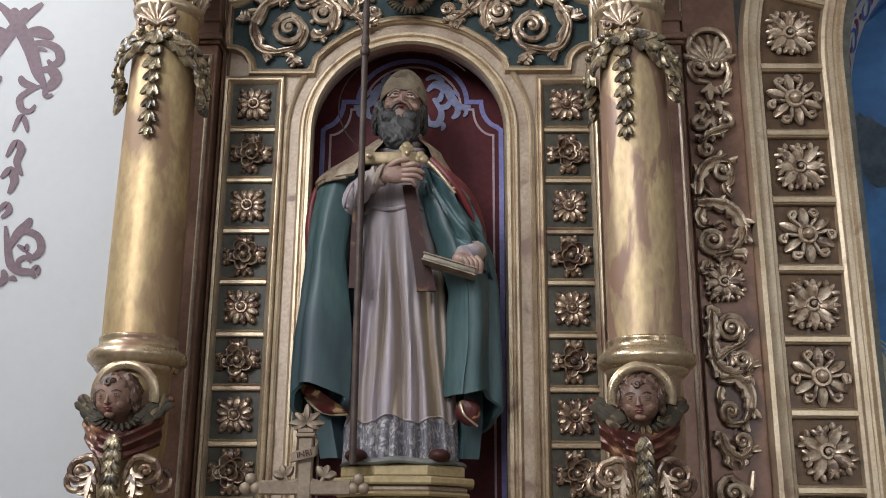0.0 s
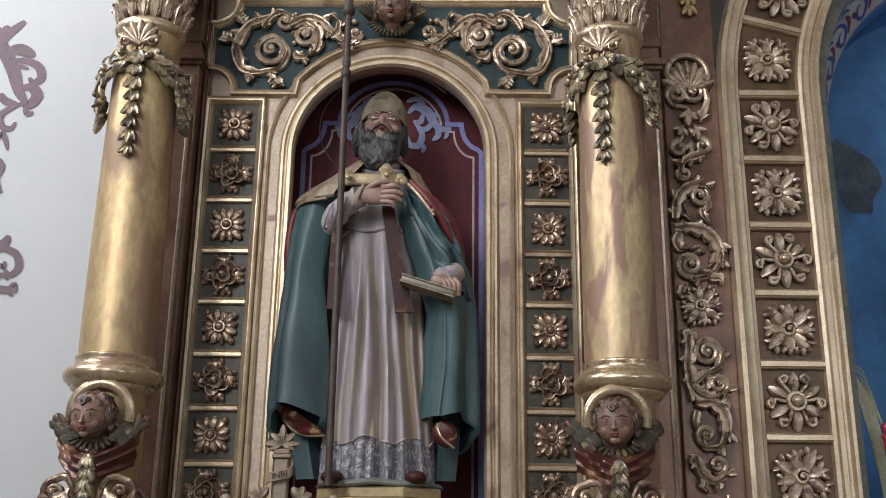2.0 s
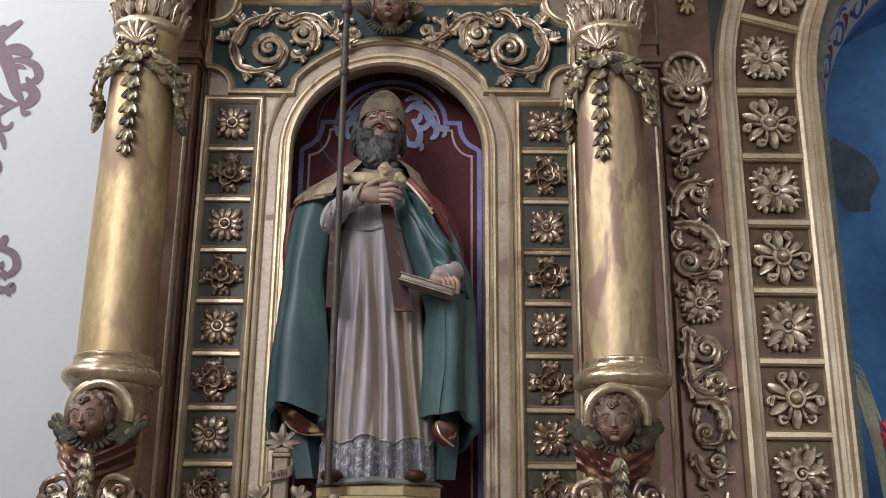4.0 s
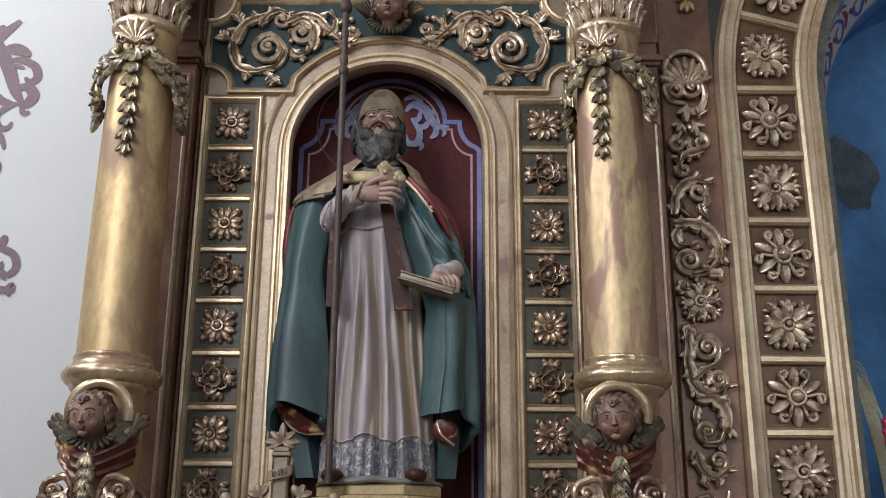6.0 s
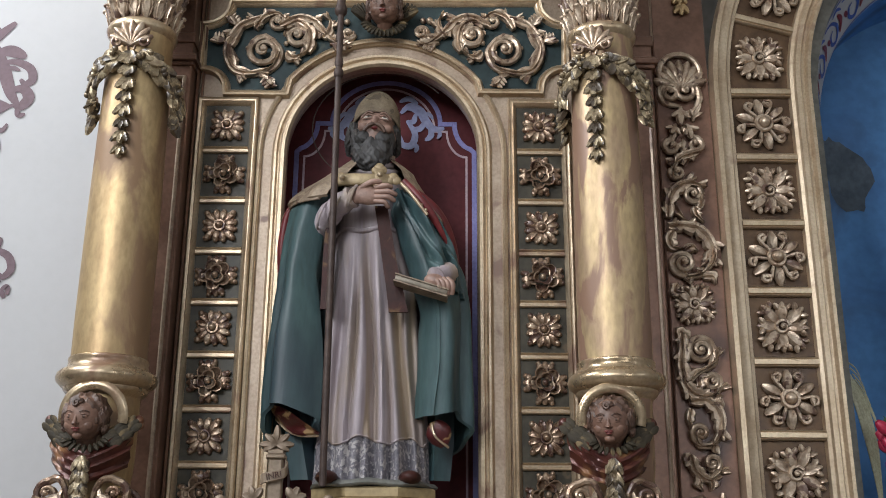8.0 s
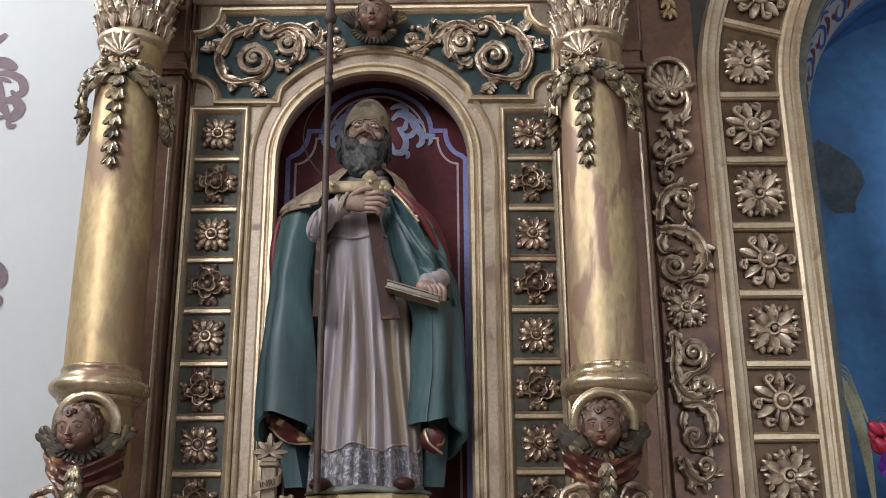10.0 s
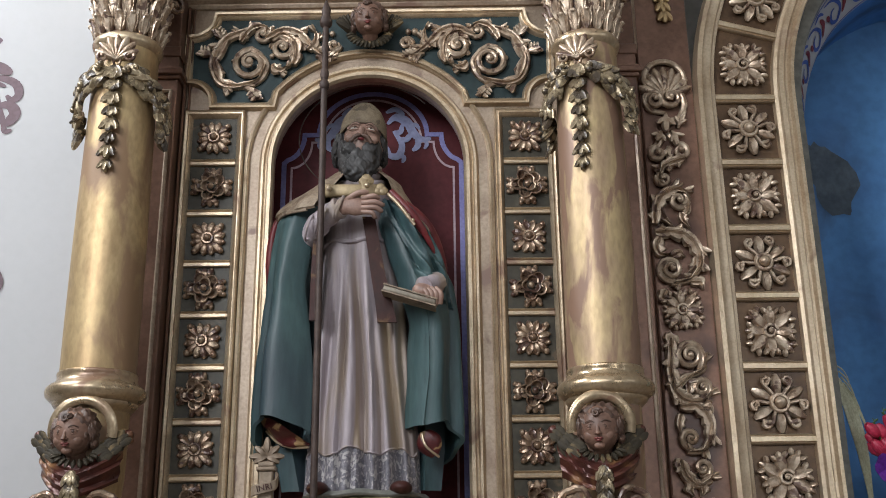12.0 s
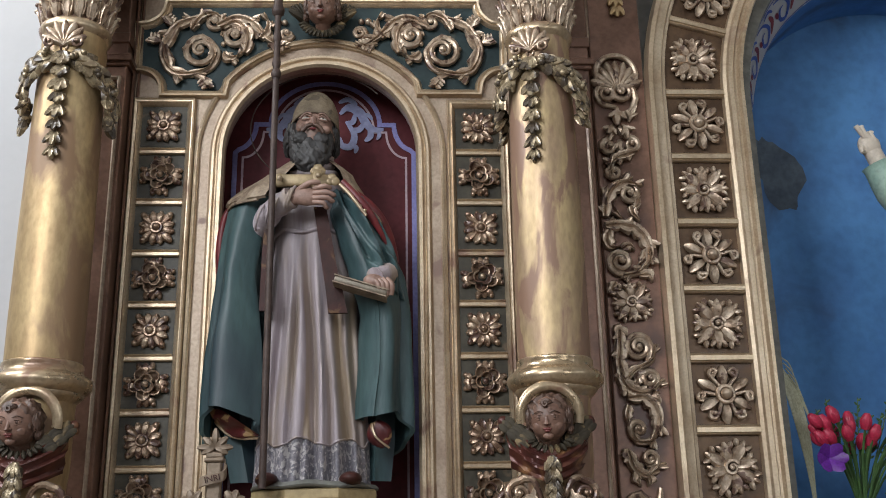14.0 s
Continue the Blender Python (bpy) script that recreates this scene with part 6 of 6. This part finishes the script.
for k in range(32):
    x, y, z = q.uniform(-0.13, 0.20), q.uniform(-0.08, 0.07), q.uniform(2.09, 2.235)
    if k < 6:
        x, z = -0.10 + 0.05 * k, 2.18 + 0.05 * math.sin(k * 1.3)
    d = Vector((x * 1.3, y, 0.18 + q.uniform(-0.1, 0.1))).normalized()
    c = Vector((x, y, z))
    M = Mesh()
    for j in range(5):
        a = 2 * math.pi * j / 5 + q.uniform(0, 1)
        s = d.orthogonal().normalized()
        n = s * math.cos(a) + d.cross(s) * math.sin(a)
        M.petal(c + n * 0.006, d, n, 0.056, 0.036, 0.012, 0.004, 0.85, 0.1, 5, 4, -0.004)
    part("tulip", M, RED, t, "closed red tulip bud")
    M = Mesh()
    M.tube(spline([tuple(c), tuple(c * 0.5 + Vector((0, 0, 1.0))), (x * 0.1, y * 0.1, 1.93)], 5), 0.004, 5)
    part("stalk", M, STEMG, t)
M = Mesh()
for j in range(6):
    a = 2 * math.pi * j / 6
    M.petal((-0.125, -0.06, 2.09), (math.cos(a), -0.3, math.sin(a) * 0.8), (0, -1, 0), 0.055, 0.05, 0.008, 0.012, 0.9, 0.2, 5, 4, 0.01)
part("bloom", M, PURPLE, t, "purple open bloom")
for k in range(9):
    x = -0.10 + 0.035 * k
    M = Mesh()
    stem(M, [(0, 0, 1.95), (x * 0.6, 0.03, 2.12), (x * 1.1, 0.03, 2.27 + 0.04 * math.sin(k * 2))], 0.003, 0.0015)
    for j in range(14):
        u = 0.5 + 0.5 * j / 14
        p = Vector((x * 1.1 * u, 0.03, 1.95 + (0.32 + 0.04 * math.sin(k * 2)) * u))
        M.petal(p, (math.cos(j * 2.4), -0.4, 0.7), (0, -1, 0), 0.016, 0.008, 0.002, 0, 0.8, 0, 3, 3)
    part("fern_sprig", M, STEMG, t)
for k in range(5):
    M = Mesh()
    M.petal((0.06 + 0.02 * k, -0.05, 1.97), (0.9, -0.2, 0.35 - 0.25 * k), (-0.2, -0.6, 0.7), 0.22, 0.05, 0.004, 0.0, 0.8, 0.5, 8, 4, -0.03)
    part("leaf", M, STEMG, t, "dark green strap leaf")

t = thing("dried_grass_plume", "pale dried grass plume standing in the niche", "dried grass", "", (1.69, 0.14, 0))
for k in range(16):
    q = random.Random(k + 40)
    M = Mesh()
    e = q.uniform(-0.015, 0.015)
    top = (-0.085 - q.uniform(0, 0.03), q.uniform(-0.01, 0.02), 2.46 + q.uniform(-0.10, 0.05))
    L = spline([(0.0, 0, 1.7), (0.0 + e * 0.4, 0, 2.0), (-0.012 + e, 0, 2.20), (-0.045 + e, 0, 2.36), top], 6)
    n = len(L) - 1
    M.tube(L, [0.0015 + 0.0075 * max(0, math.sin(math.pi * min(1, max(0, (i / n - 0.2) / 0.75)))) for i in range(n + 1)], 5, 0.4)
    part("blade", M, STRAW, t)
for k in range(6):
    M = Mesh()
    M.tube(spline([(-0.06 + 0.006 * k, 0, 2.46 - 0.02 * k), (-0.035 + 0.007 * k, 0, 2.44 - 0.03 * k), (-0.02 + 0.012 * k, 0, 2.40 - 0.045 * k)], 5), [0.003, 0.003, 0.003, 0.003, 0.003, 0.002, 0.002, 0.002, 0.002, 0.001, 0.001], 5)
    part("blade", M, STRAW, t)
M = Mesh()
M.box(1.61, 2.1, 0.0, 0.42, 0.95, 1.62, 0.01)
tagged(part("shelf", M, BLUE), "blue painted ledge inside the niche", "ledge")

# ---- small gilt cross finial before the pedestal ----
WOODG = material("dull_gilt_wood", (0.27, 0.205, 0.145), (0.17, 0.12, 0.08), 0.5, 0.2, 14, 0.15, 80)
t = thing("carved_cross", "dull gilt carved wooden cross with crown and scrolled arms", "cross", "", (-0.255, -0.42, 0))
M = Mesh()
M.box(-0.020, 0.020, -0.015, 0.015, 0.95, 2.055, 0.004)
part("upright", M, WOODG, t)
M = Mesh()
M.box(-0.027, 0.027, -0.022, 0.022, 2.055, 2.066, 0.003)
M.box(-0.023, 0.023, -0.019, 0.019, 2.066, 2.080, 0.003)
part("cap", M, WOODG, t)
M = Mesh()
for a, L in ((90, 0.055), (140, 0.045), (40, 0.045), (180, 0.05), (0, 0.05), (205, 0.04), (-25, 0.04)):
    M.petal((0, -0.008, 2.095), ray(radians(a)), N, L, 0.022, 0.012, 0.002, 0.9, 0.2, 5, 4)
M.tube([(0.022 * math.cos(b), -0.008, 2.10 + 0.022 * math.sin(b)) for b in (2 * math.pi * k / 20 for k in range(21))], 0.006, 6)
part("crown", M, WOODG, t)
M = Mesh()
L = spline([(-0.040, -0.012, 1.995), (-0.028, -0.026, 2.000), (0.0, -0.030, 2.006), (0.028, -0.026, 2.014), (0.036, -0.014, 2.030), (0.026, -0.008, 2.040)], 5)
M.grid([[tuple(q + Vector((0, e, h))) for e, h in ((0, -0.015), (-0.004, -0.013), (-0.004, 0.013), (0, 0.015), (0.004, 0.0))] for q in L], True, True)
scroll_band = part("ribbon", M, WOODG, t, "carved ribbon with raised letters")
c = bpy.data.curves.new("letters", "FONT")
c.body, c.size, c.extrude, c.align_x, c.align_y = "INRI", 0.024, 0.0015, "CENTER", "CENTER"
ob = new("letters", c)
deps = bpy.context.evaluated_depsgraph_get()
d = bpy.data.meshes.new_from_object(ob.evaluated_get(deps))
bpy.data.objects.remove(ob)
d.materials.clear()
d.materials.append(LEATHER)
placed("letters", d, scroll_band, pose(0.0, -0.0352, 2.006, 90, 0, 0) @ pose(0, 0, 0, 0, 0, 12))
for s in (-1, 1):
    M = Mesh()
    M.box(min(0, s * 0.13), max(0, s * 0.13), -0.014, 0.012, 1.895, 1.935, 0.004)
    part("arm", M, WOODG, t)
    for a in (90, 210, 330):
        M = Mesh()
        M.ball((s * 0.152 + 0.017 * math.cos(radians(a)), -0.006, 1.922 + 0.017 * math.sin(radians(a))), (0.017, 0.011, 0.017), 10, 7)
        part("trefoil_lobe", M, WOODG, t)
    M = Mesh()
    for a, L in ((90, 0.034), (35, 0.036), (145, 0.036)):
        M.petal((s * 0.055, -0.008, 1.945), ray(radians(a - s * 20)), N, L, 0.026, 0.010, 0.002, 0.9, 0.3, 5, 4)
    stem(M, [(s * 0.02, -0.006, 1.935), (s * 0.045, -0.008, 1.93), (s * 0.055, -0.008, 1.95)], 0.007, 0.006)
    part("trefoil_leaf", M, WOODG, t)
